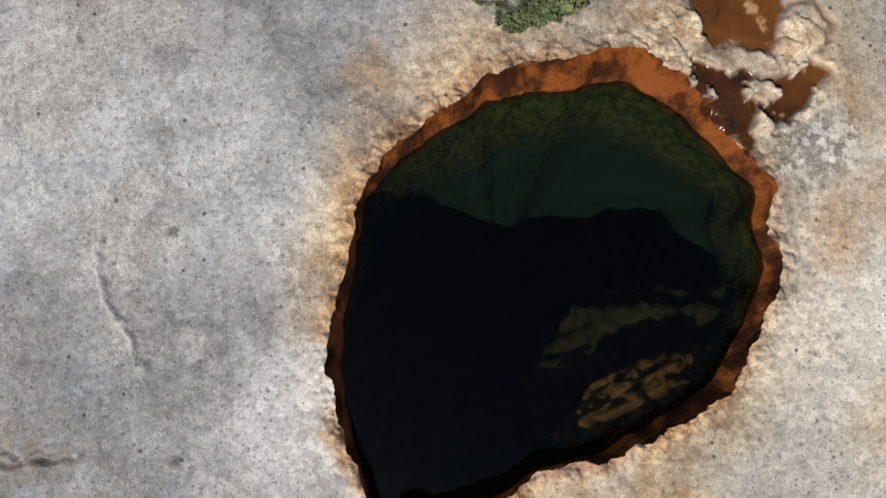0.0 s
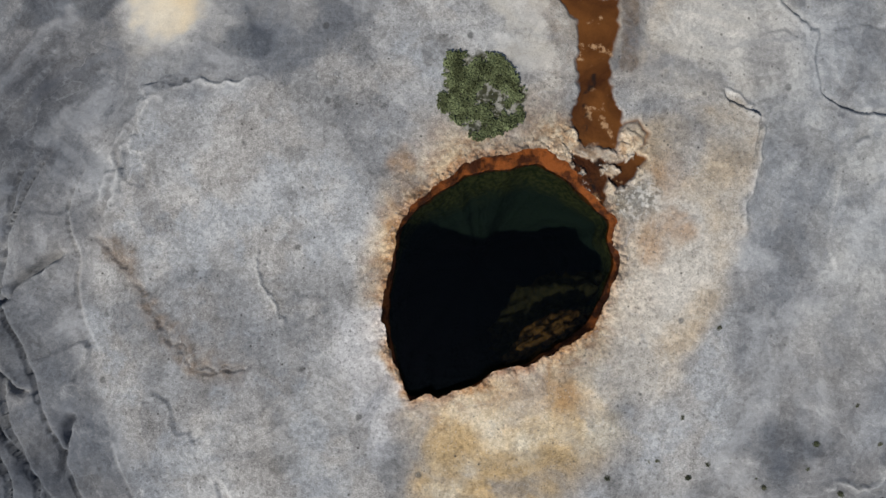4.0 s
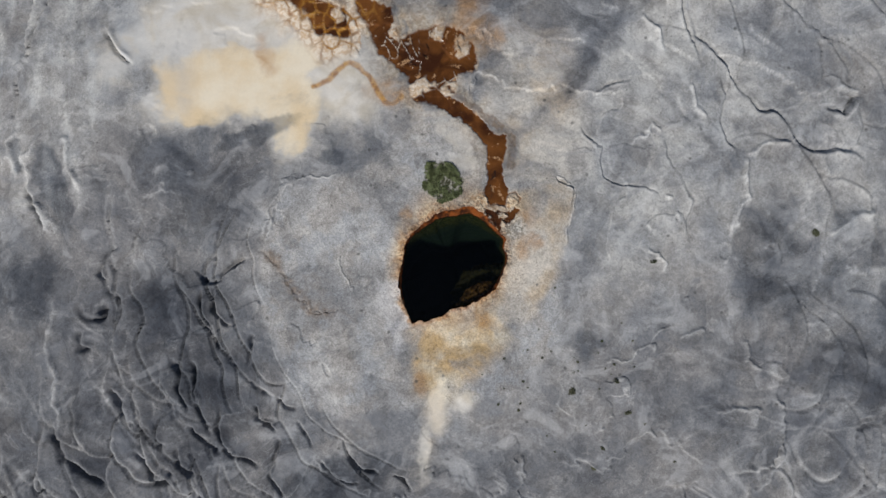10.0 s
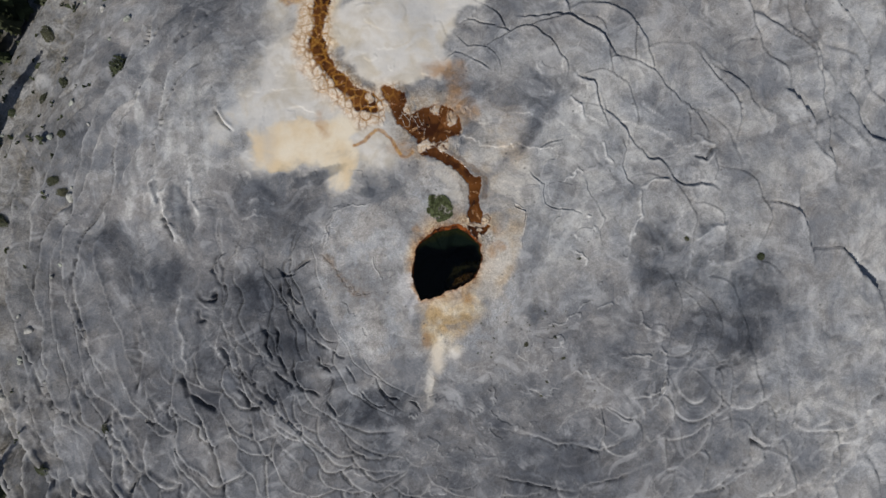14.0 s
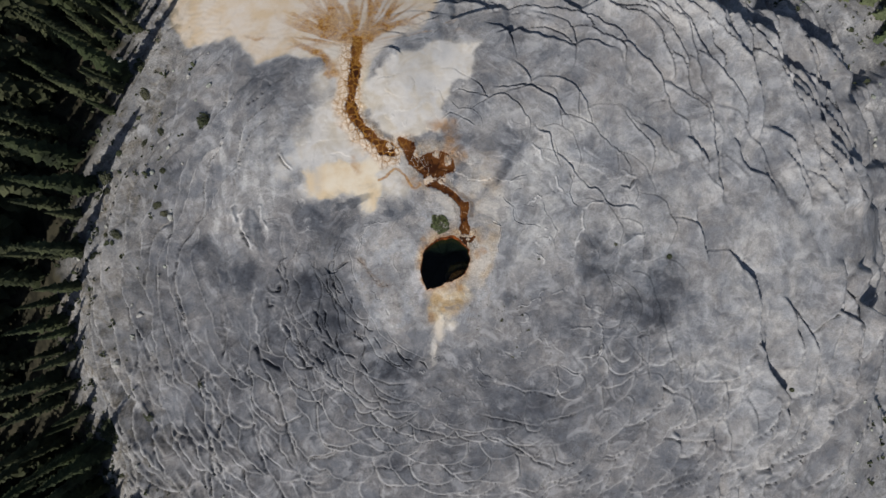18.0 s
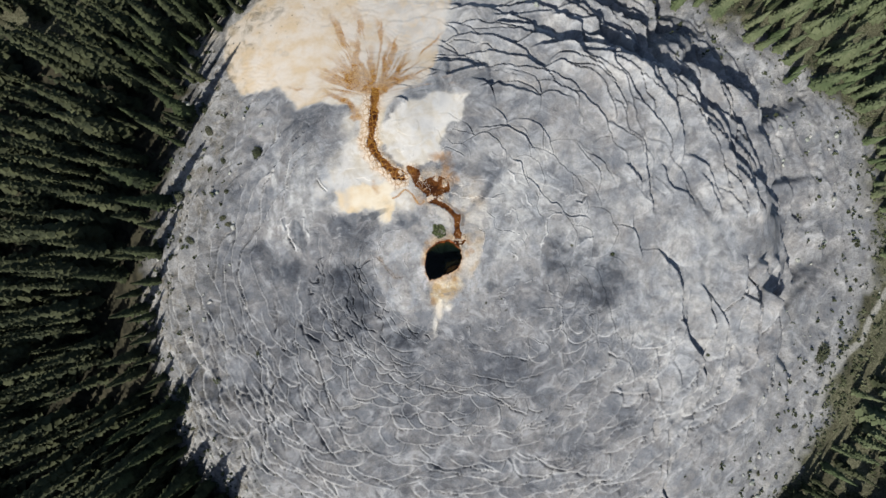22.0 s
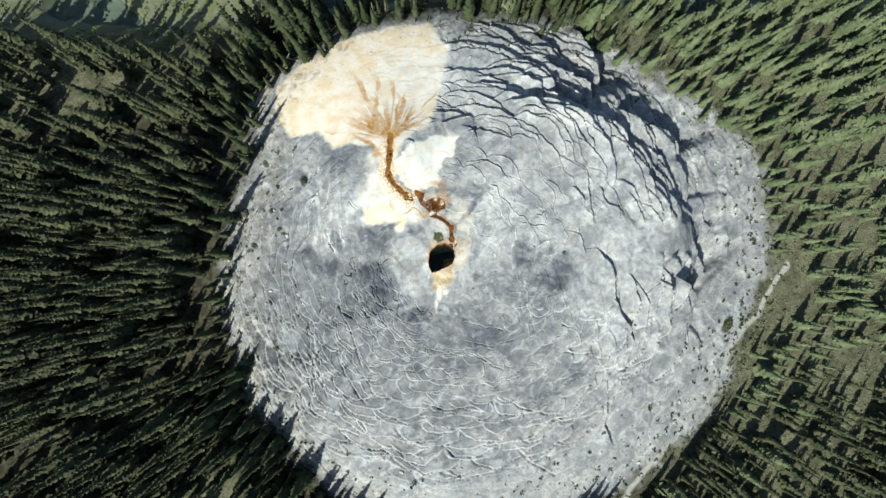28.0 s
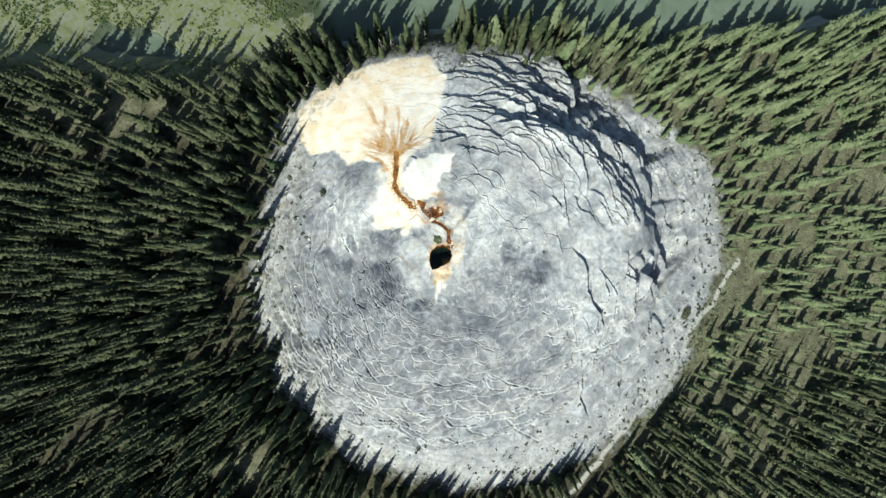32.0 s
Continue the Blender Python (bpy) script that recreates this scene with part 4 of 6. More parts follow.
def tufa_material():
    mat, nt, bsdf = material("tufa ground")
    pos = nt.nodes.new("ShaderNodeNewGeometry").outputs["Position"]
    mask = functools.lru_cache(None)(lambda name: attribute(nt, name))
    big, mid = noise_node(nt, 0.16, 8, 0.56, pos, 0.6), noise_node(nt, 0.8, 11, 0.54, pos, 0.9)
    small, grain = noise_node(nt, 5.5, 9, 0.6, pos, 0.5), noise_node(nt, 45, 6, 0.65, pos)

    def veins(scale, width, twist):
        """Thin wandering lines, where a noise crosses its middle."""
        n = node(nt, "ShaderNodeTexNoise", Scale=scale, Detail=6, Roughness=0.6, Distortion=twist)
        nt.links.new(pos, n.inputs["Vector"])
        off = maths(nt, "ABSOLUTE", maths(nt, "SUBTRACT", n.outputs["Fac"], 0.5), 0)
        return span(nt, off, 0.0, width, 1.0, 0.0)

    def specks(scale, size, share):
        """Scattered dots."""
        n = node(nt, "ShaderNodeTexVoronoi", Scale=scale)
        nt.links.new(pos, n.inputs["Vector"])
        sep = nt.nodes.new("ShaderNodeSeparateColor")
        nt.links.new(n.outputs["Color"], sep.inputs[0])
        return maths(nt, "MULTIPLY", span(nt, n.outputs["Distance"], size * 0.5, size, 1, 0), maths(nt, "LESS_THAN", sep.outputs[0], share))

    tone = noise_node(nt, 0.45, 8, 0.6, pos)
    grains = node(nt, "ShaderNodeTexVoronoi", Scale=75.0)
    nt.links.new(pos, grains.inputs["Vector"])
    bits = nt.nodes.new("ShaderNodeSeparateColor")
    nt.links.new(grains.outputs["Color"], bits.inputs[0])
    grit = bits.outputs[0]
    chips = node(nt, "ShaderNodeTexVoronoi", Scale=17.0)
    nt.links.new(pos, chips.inputs["Vector"])
    chip = nt.nodes.new("ShaderNodeSeparateColor")
    nt.links.new(chips.outputs["Color"], chip.inputs[0])
    level = maths(nt, "ADD", maths(nt, "MULTIPLY", mask("tone"), 0.34), maths(nt, "MULTIPLY", maths(nt, "SUBTRACT", mid, 0.5), 0.5))
    level = maths(nt, "ADD", level, maths(nt, "MULTIPLY", maths(nt, "SUBTRACT", big, 0.5), 0.65))
    col = mixed(nt, span(nt, level, -0.55, 0.55), (0.13, 0.137, 0.158), (0.47, 0.465, 0.46))
    col = mixed(nt, 1.0, col, mixed(nt, span(nt, tone, 0.36, 0.64), (0.96, 0.99, 1.03), (1.03, 1.0, 0.97)), "MULTIPLY")
    col = mixed(nt, maths(nt, "MULTIPLY", mask("dark"), span(nt, mid, 0.3, 0.65, 0.55, 0.35)), col, (0.10, 0.107, 0.125))
    col = mixed(nt, maths(nt, "MULTIPLY", mask("plate"), 0.85), col, mixed(nt, span(nt, mid, 0.36, 0.64), (0.355, 0.355, 0.36), (0.47, 0.47, 0.475)))
    gravel = maths(nt, "MULTIPLY", span(nt, noise_node(nt, 0.9, 8, 0.6, pos), 0.47, 0.56), mask("plate"))
    col = mixed(nt, maths(nt, "MULTIPLY", gravel, 0.32), col, mixed(nt, grit, (0.25, 0.22, 0.19), (0.51, 0.465, 0.42)))
    smear = maths(nt, "MULTIPLY", span(nt, noise_node(nt, 0.6, 9, 0.62, pos), 0.50, 0.57), mask("plate"))
    col = mixed(nt, maths(nt, "MULTIPLY", smear, 0.7), col, (0.405, 0.425, 0.455))
    pale = maths(nt, "MULTIPLY", span(nt, noise_node(nt, 0.33, 10, 0.65, pos), 0.54, 0.70), span(nt, small, 0.35, 0.6, 0.08, 0.2))
    col = mixed(nt, pale, col, (0.58, 0.57, 0.56))
    flakes = noise_node(nt, 1.7, 12, 0.62, pos)
    col = mixed(nt, maths(nt, "MULTIPLY", span(nt, flakes, 0.555, 0.60), maths(nt, "MULTIPLY", mask("plate"), 0.28)), col, (0.62, 0.62, 0.62))
    col = mixed(nt, maths(nt, "MULTIPLY", span(nt, flakes, 0.40, 0.36), maths(nt, "MULTIPLY", mask("plate"), 0.35)), col, (0.15, 0.145, 0.14))
    skirt = maths(nt, "MULTIPLY", mask("skirt"), span(nt, mid, 0.36, 0.58, 0.05, 0.6))
    col = mixed(nt, skirt, col, mixed(nt, span(nt, small, 0.35, 0.6), (0.25, 0.25, 0.245), (0.43, 0.43, 0.42)))
    col = mixed(nt, maths(nt, "MULTIPLY", veins(0.55, 0.018, 1.2), span(nt, mid, 0.48, 0.62, 0.0, 0.35)), col, (0.60, 0.59, 0.58))
    col = mixed(nt, maths(nt, "MULTIPLY", mask("lip"), span(nt, mid, 0.36, 0.56, 0.25, 0.75)), col, (0.56, 0.56, 0.56))
    cream = mixed(nt, span(nt, tone, 0.34, 0.62), (0.65, 0.52, 0.36), (0.71, 0.64, 0.555))
    cream = mixed(nt, mask("apron"), mixed(nt, span(nt, tone, 0.34, 0.62), (0.68, 0.54, 0.35), (0.76, 0.68, 0.54)), cream)
    cream = mixed(nt, span(nt, mask("cream"), 0.35, 0.75), (0.66, 0.64, 0.61), cream)
    col = mixed(nt, maths(nt, "MULTIPLY", mask("cream"), span(nt, mid, 0.28, 0.42, 0.75, 1.0)), col, cream)
    col = mixed(nt, mask("white"), col, mixed(nt, span(nt, mid, 0.3, 0.62), (0.61, 0.55, 0.45), (0.74, 0.71, 0.66)))
    tail = mixed(nt, span(nt, tone, 0.40, 0.60), (0.62, 0.44, 0.23), (0.85, 0.76, 0.60))
    col = mixed(nt, maths(nt, "MULTIPLY", mask("tail"), span(nt, mid, 0.36, 0.5, 0.45, 1)), col, tail)
    col = mixed(nt, maths(nt, "MULTIPLY", mask("halo"), span(nt, mid, 0.38, 0.6, 0.05, 0.9)), col, mixed(nt, span(nt, small, 0.4, 0.6), (0.50, 0.34, 0.17), (0.72, 0.60, 0.44)))
    crust = mixed(nt, span(nt, small, 0.38, 0.6), (0.48, 0.29, 0.14), (0.70, 0.54, 0.35))
    col = mixed(nt, maths(nt, "MULTIPLY", mask("rim"), span(nt, mid, 0.34, 0.56, 0.35, 1)), col, crust)
    col = mixed(nt, maths(nt, "MULTIPLY", mask("edge"), 0.6), col, mixed(nt, span(nt, small, 0.4, 0.6), (0.36, 0.15, 0.05), (0.58, 0.33, 0.17)))
    col = mixed(nt, maths(nt, "MULTIPLY", mask("mottle"), 0.9), col, mixed(nt, span(nt, noise_node(nt, 9, 8, 0.6, pos), 0.47, 0.54), (0.06, 0.065, 0.055), (0.74, 0.73, 0.70)))
    col = mixed(nt, maths(nt, "MULTIPLY", mask("bright"), span(nt, mid, 0.35, 0.6, 0.3, 1.0)), col, mixed(nt, span(nt, tone, 0.40, 0.60), (0.46, 0.475, 0.495), (0.58, 0.58, 0.57)))
    col = mixed(nt, maths(nt, "MULTIPLY", maths(nt, "MULTIPLY", mask("lip"), mask("bright")), span(nt, mid, 0.36, 0.56, 0.35, 0.8)), col, (0.74, 0.74, 0.74))
    col = mixed(nt, maths(nt, "MULTIPLY", mask("sheet"), span(nt, mid, 0.32, 0.6, 0.3, 0.9)), col, mixed(nt, span(nt, tone, 0.4, 0.6), (0.60, 0.47, 0.32), (0.68, 0.63, 0.56)))
    col = mixed(nt, maths(nt, "MULTIPLY", mask("chalk"), 0.7), col, (0.62, 0.62, 0.64))
    col = mixed(nt, maths(nt, "MULTIPLY", mask("seam"), span(nt, small, 0.35, 0.6, 0.3, 0.85)), col, (0.27, 0.215, 0.175))
    col = mixed(nt, maths(nt, "MULTIPLY", mask("crust"), span(nt, mid, 0.3, 0.55, 0.4, 0.95)), col, mixed(nt, span(nt, small, 0.38, 0.6), (0.55, 0.37, 0.22), (0.80, 0.65, 0.47)))
    col = mixed(nt, mask("pink"), col, mixed(nt, span(nt, small, 0.38, 0.6), (0.62, 0.44, 0.28), (0.80, 0.70, 0.58)))
    rust = mixed(nt, span(nt, mid, 0.36, 0.64), (0.045, 0.015, 0.005), (0.15, 0.056, 0.014))
    rust = mixed(nt, span(nt, noise_node(nt, 3.0, 8, 0.6, pos), 0.60, 0.68), rust, (0.42, 0.25, 0.13))
    col = mixed(nt, maths(nt, "MULTIPLY", mask("stain"), span(nt, mid, 0.35, 0.6, 0.25, 0.8)), col, (0.42, 0.24, 0.11))
    col = mixed(nt, mask("rust"), col, rust)
    col = mixed(nt, maths(nt, "MULTIPLY", mask("vein"), span(nt, small, 0.40, 0.55, 0.85, 0.15)), col, (0.016, 0.012, 0.009))
    col = mixed(nt, maths(nt, "MULTIPLY", mask("fan"), span(nt, mid, 0.3, 0.6, 1.0, 0.6)), col, mixed(nt, span(nt, small, 0.4, 0.6), (0.27, 0.105, 0.014), (0.48, 0.25, 0.05)))
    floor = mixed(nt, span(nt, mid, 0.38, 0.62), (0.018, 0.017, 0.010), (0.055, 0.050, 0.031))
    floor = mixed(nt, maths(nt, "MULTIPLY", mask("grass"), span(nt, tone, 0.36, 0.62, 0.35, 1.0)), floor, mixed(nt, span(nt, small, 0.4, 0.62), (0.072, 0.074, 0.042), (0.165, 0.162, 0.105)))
    col = mixed(nt, maths(nt, "MULTIPLY", mask("soil"), span(nt, mid, 0.34, 0.56, 0.85, 0.2)), col, mixed(nt, span(nt, small, 0.4, 0.6), (0.10, 0.085, 0.055), (0.24, 0.21, 0.15)))
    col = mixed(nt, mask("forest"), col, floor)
    col = mixed(nt, mask("silt"), col, mixed(nt, span(nt, big, 0.35, 0.65), (0.19, 0.215, 0.185), (0.27, 0.295, 0.26)))
    col = mixed(nt, mask("marsh"), col, mixed(nt, span(nt, mid, 0.38, 0.6), (0.14, 0.148, 0.11), (0.115, 0.125, 0.058)))
    col = mixed(nt, mask("moss"), col, mixed(nt, span(nt, small, 0.45, 0.55), (0.06, 0.062, 0.03), (0.32, 0.31, 0.27)))
    col = mixed(nt, maths(nt, "MULTIPLY", mask("trail"), span(nt, small, 0.3, 0.6, 0.3, 0.75)), col, (0.44, 0.43, 0.40))
    clean = maths(nt, "MINIMUM", 1.0, maths(nt, "ADD", mask("white"), mask("cream")))
    bare = maths(nt, "SUBTRACT", 1.0, maths(nt, "MAXIMUM", maths(nt, "MAXIMUM", mask("rust"), mask("forest")), clean))
    col = mixed(nt, maths(nt, "MULTIPLY", maths(nt, "MULTIPLY", specks(2.2, 0.16, 0.16), bare), 0.7), col, (0.10, 0.10, 0.10))
    near_grit = maths(nt, "MULTIPLY", mask("plate"), bare)
    sand = noise_node(nt, 110, 4, 0.7, pos)
    pits = noise_node(nt, 17, 9, 0.68, pos)
    col = mixed(nt, near_grit, col, mixed(nt, 1.0, col, mixed(nt, span(nt, sand, 0.32, 0.68), (0.82, 0.815, 0.81), (1.16, 1.16, 1.16)), "MULTIPLY"))
    col = mixed(nt, near_grit, col, mixed(nt, 1.0, col, mixed(nt, span(nt, pits, 0.36, 0.52), (0.77, 0.765, 0.76), (1.06, 1.06, 1.06)), "MULTIPLY"))
    col = mixed(nt, maths(nt, "MULTIPLY", maths(nt, "MULTIPLY", specks(22, 0.3, 0.3), near_grit), 0.65), col, (0.11, 0.105, 0.10))
    col = mixed(nt, maths(nt, "MULTIPLY", maths(nt, "MULTIPLY", specks(34, 0.34, 0.25), near_grit), 0.55), col, (0.72, 0.71, 0.70))
    col = mixed(nt, maths(nt, "MULTIPLY", maths(nt, "MULTIPLY", specks(6, 0.14, 0.18), near_grit), 0.85), col, (0.06, 0.055, 0.05))
    col = mixed(nt, maths(nt, "MULTIPLY", maths(nt, "MULTIPLY", specks(4.3, 0.15, 0.14), maths(nt, "MULTIPLY", bare, span(nt, tone, 0.45, 0.6))), 0.8), col, (0.09, 0.085, 0.08))
    col = mixed(nt, maths(nt, "MULTIPLY", maths(nt, "MULTIPLY", specks(9, 0.22, 0.22), bare), 0.6), col, (0.12, 0.115, 0.11))
    col = mixed(nt, maths(nt, "MULTIPLY", maths(nt, "MULTIPLY", specks(1.6, 0.22, 0.4), mask("skirt")), 0.85), col, (0.09, 0.09, 0.075))
    col = mixed(nt, 1.0, col, mixed(nt, span(nt, grain, 0.28, 0.70), (0.84, 0.84, 0.84), (1.0, 1.0, 1.0)), "MULTIPLY")
    col = mixed(nt, span(nt, clean, 0.3, 0.8, 1.0, 0.2), col, mixed(nt, 1.0, col, mixed(nt, span(nt, small, 0.36, 0.58), (0.90, 0.90, 0.905), (1.0, 1.0, 1.0)), "MULTIPLY"))
    gritty = mixed(nt, 1.0, col, mixed(nt, grit, (0.83, 0.83, 0.83), (1.12, 1.12, 1.12)), "MULTIPLY")
    gritty = mixed(nt, 1.0, gritty, mixed(nt, span(nt, chip.outputs[1], 0.0, 1.0), (0.86, 0.86, 0.86), (1.09, 1.09, 1.09)), "MULTIPLY")
    col = mixed(nt, bare, col, gritty)
    sheets = noise_node(nt, 0.42, 7, 0.5, pos, 0.7)
    scabs = noise_node(nt, 1.7, 7, 0.52, pos, 0.6)
    def rim_of(n, at, width):
        return span(nt, maths(nt, "ABSOLUTE", maths(nt, "SUBTRACT", n, at), 0), 0.0, width, 1.0, 0.0)

    crisp = mixed(nt, 1.0, col, mixed(nt, span(nt, sheets, 0.53, 0.54), (1.0, 1.0, 1.0), (1.08, 1.08, 1.08)), "MULTIPLY")
    crisp = mixed(nt, 1.0, crisp, mixed(nt, span(nt, sheets, 0.46, 0.445), (1.0, 1.0, 1.0), (0.80, 0.81, 0.83)), "MULTIPLY")
    crisp = mixed(nt, 1.0, crisp, mixed(nt, span(nt, scabs, 0.57, 0.585), (1.0, 1.0, 1.0), (1.05, 1.05, 1.05)), "MULTIPLY")
    crisp = mixed(nt, 1.0, crisp, mixed(nt, span(nt, scabs, 0.43, 0.415), (1.0, 1.0, 1.0), (0.86, 0.855, 0.85)), "MULTIPLY")
    lines = maths(nt, "MAXIMUM", rim_of(sheets, 0.45, 0.004), maths(nt, "MULTIPLY", rim_of(sheets, 0.535, 0.004), 0.7))
    lines = maths(nt, "MULTIPLY", lines, span(nt, tone, 0.46, 0.58))
    crisp = mixed(nt, maths(nt, "MULTIPLY", lines, 0.3), crisp, (0.58, 0.58, 0.59))
    col = mixed(nt, bare, col, crisp)
    col = mixed(nt, 1.0, col, mixed(nt, bare, (1.0, 1.0, 1.0), (0.84, 0.84, 0.835)), "MULTIPLY")
    clouds = noise_node(nt, 0.62, 12, 0.66, pos, 1.3)
    col = mixed(nt, maths(nt, "MULTIPLY", bare, span(nt, mask("plate"), 0.0, 1.0, 1.0, 0.5)), col, mixed(nt, 1.0, col, mixed(nt, span(nt, clouds, 0.37, 0.63), (0.86, 0.87, 0.885), (1.07, 1.065, 1.06)), "MULTIPLY"))
    wisps = noise_node(nt, 0.42, 12, 0.62, pos, 2.0)
    open_ground = maths(nt, "MULTIPLY", bare, maths(nt, "SUBTRACT", span(nt, mask("plate"), 0.0, 1.0, 1.0, 0.25), mask("forest")))
    col = mixed(nt, maths(nt, "MULTIPLY", span(nt, wisps, 0.52, 0.64, 0.0, 0.24), open_ground), col, (0.60, 0.61, 0.625))
    col = mixed(nt, maths(nt, "MULTIPLY", span(nt, wisps, 0.46, 0.36, 0.0, 0.30), open_ground), col, (0.17, 0.185, 0.215))
    film = maths(nt, "MULTIPLY", maths(nt, "MULTIPLY", mask("dark"), bare), span(nt, noise_node(nt, 0.5, 8, 0.55, pos, 1.2), 0.36, 0.60, 1.0, 0.25))
    col = mixed(nt, 1.0, col, mixed(nt, film, (1.0, 1.0, 1.0), (0.70, 0.713, 0.745)), "MULTIPLY")
    col = mixed(nt, 1.0, col, mixed(nt, maths(nt, "MULTIPLY", mask("slate"), span(nt, mid, 0.35, 0.6, 1.0, 0.75)), (1.0, 1.0, 1.0), (0.42, 0.45, 0.50)), "MULTIPLY")
    nt.links.new(col, bsdf.inputs["Base Color"])
    nt.links.new(span(nt, mask("rust"), 0.3, 0.8, 0.92, 0.22), bsdf.inputs["Roughness"])
    bsdf.inputs["Specular IOR Level"].default_value = 0.25
    bump = node(nt, "ShaderNodeBump", Strength=1.0, Distance=0.05)
    tall = maths(nt, "ADD", maths(nt, "MULTIPLY", maths(nt, "SUBTRACT", small, 0.5), 0.32), maths(nt, "MULTIPLY", maths(nt, "SUBTRACT", grain, 0.5), 0.10))
    tall = maths(nt, "ADD", tall, maths(nt, "MULTIPLY", maths(nt, "SUBTRACT", mid, 0.5), 0.4))
    tall = maths(nt, "ADD", tall, maths(nt, "MULTIPLY", maths(nt, "MULTIPLY", maths(nt, "SUBTRACT", grit, 0.5), 0.03), 1.0))
    pebbles = maths(nt, "SUBTRACT", 0.4, chips.outputs["Distance"])
    tall = maths(nt, "ADD", tall, maths(nt, "MULTIPLY", pebbles, 0.05))
    tall = maths(nt, "ADD", tall, maths(nt, "MULTIPLY", maths(nt, "MULTIPLY", pits, near_grit), 0.10))
    tall = maths(nt, "MULTIPLY", tall, span(nt, clean, 0.3, 0.9, 1.0, 0.35))
    tall = maths(nt, "MULTIPLY", tall, span(nt, mask("rust"), 0.4, 0.9, 1.0, 0.15))
    tall = maths(nt, "MULTIPLY", tall, span(nt, mask("plate"), 0.0, 1.0, 1.0, 0.7))
    nt.links.new(tall, bump.inputs["Height"])
    nt.links.new(bump.outputs[0], bsdf.inputs["Normal"])
    return mat


def simple(name, lo, hi, scale, rough=0.85, random_tint=0.0, bump=0.0):
    """A surface that wavers between two colours."""
    mat, nt, bsdf = material(name)
    pos = nt.nodes.new("ShaderNodeNewGeometry").outputs["Position"]
    n = noise_node(nt, scale, 6, 0.6, pos)
    col = mixed(nt, span(nt, n, 0.33, 0.67), lo, hi)
    if random_tint:
        own = nt.nodes.new("ShaderNodeObjectInfo").outputs["Random"]
        isl = nt.nodes.new("ShaderNodeNewGeometry").outputs["Random Per Island"]
        fine = mixed(nt, isl, (1 - random_tint * 0.5,) * 3, (1, 1, 1))
        col = mixed(nt, 1.0, col, mixed(nt, own, (1 - random_tint, 1 - random_tint * 0.7, 1 - random_tint), (1, 1, 1)), "MULTIPLY")
        col = mixed(nt, 1.0, col, fine, "MULTIPLY")
    nt.links.new(col, bsdf.inputs["Base Color"])
    bsdf.inputs["Roughness"].default_value = rough
    bsdf.inputs["Specular IOR Level"].default_value = 0.2
    if bump:
        b = node(nt, "ShaderNodeBump", Strength=0.8, Distance=bump)
        nt.links.new(n, b.inputs["Height"])
        nt.links.new(b.outputs[0], bsdf.inputs["Normal"])
    return mat


def water_material(name, tint, wave):
    mat = bpy.data.materials.new(name)
    mat.use_nodes = True
    nt = mat.node_tree
    nt.nodes.remove(nt.nodes["Principled BSDF"])
    clear, gloss = node(nt, "ShaderNodeBsdfTransparent", Color=(*tint, 1)), node(nt, "ShaderNodeBsdfGlossy", Roughness=0.03)
    fres, mix = node(nt, "ShaderNodeFresnel", IOR=1.33), nt.nodes.new("ShaderNodeMixShader")
    b = node(nt, "ShaderNodeBump", Strength=0.15, Distance=0.02)
    nt.links.new(noise_node(nt, wave, 3), b.inputs["Height"])
    nt.links.new(b.outputs[0], gloss.inputs["Normal"])
    nt.links.new(b.outputs[0], fres.inputs["Normal"])
    nt.links.new(fres.outputs[0], mix.inputs[0])
    nt.links.new(clear.outputs[0], mix.inputs[1])
    nt.links.new(gloss.outputs[0], mix.inputs[2])
    nt.links.new(mix.outputs[0], nt.nodes["Material Output"].inputs[0])
    return mat


TUFA = tufa_material()
BARK = simple("bark", (0.09, 0.065, 0.045), (0.19, 0.15, 0.11), 6)
NEEDLES = simple("spruce needles", (0.020, 0.026, 0.013), (0.074, 0.082, 0.041), 0.5, 0.8, 0.45)
NEEDLES_LIGHT = simple("pine needles", (0.08, 0.10, 0.05), (0.16, 0.175, 0.10), 0.35, 0.8, 0.4)
LEAVES = simple("shrub leaves", (0.045, 0.048, 0.03), (0.11, 0.11, 0.07), 1.2, 0.8, 0.4)
MOSS_LEAF = simple("moss cushion", (0.13, 0.11, 0.065), (0.40, 0.345, 0.23), 5, 0.9, 0.7)
POOL_WATER = water_material("spring water", (0.40, 0.44, 0.36), 0.6)
RIVER_WATER = water_material("silty river water", (0.66, 0.71, 0.67), 0.8)


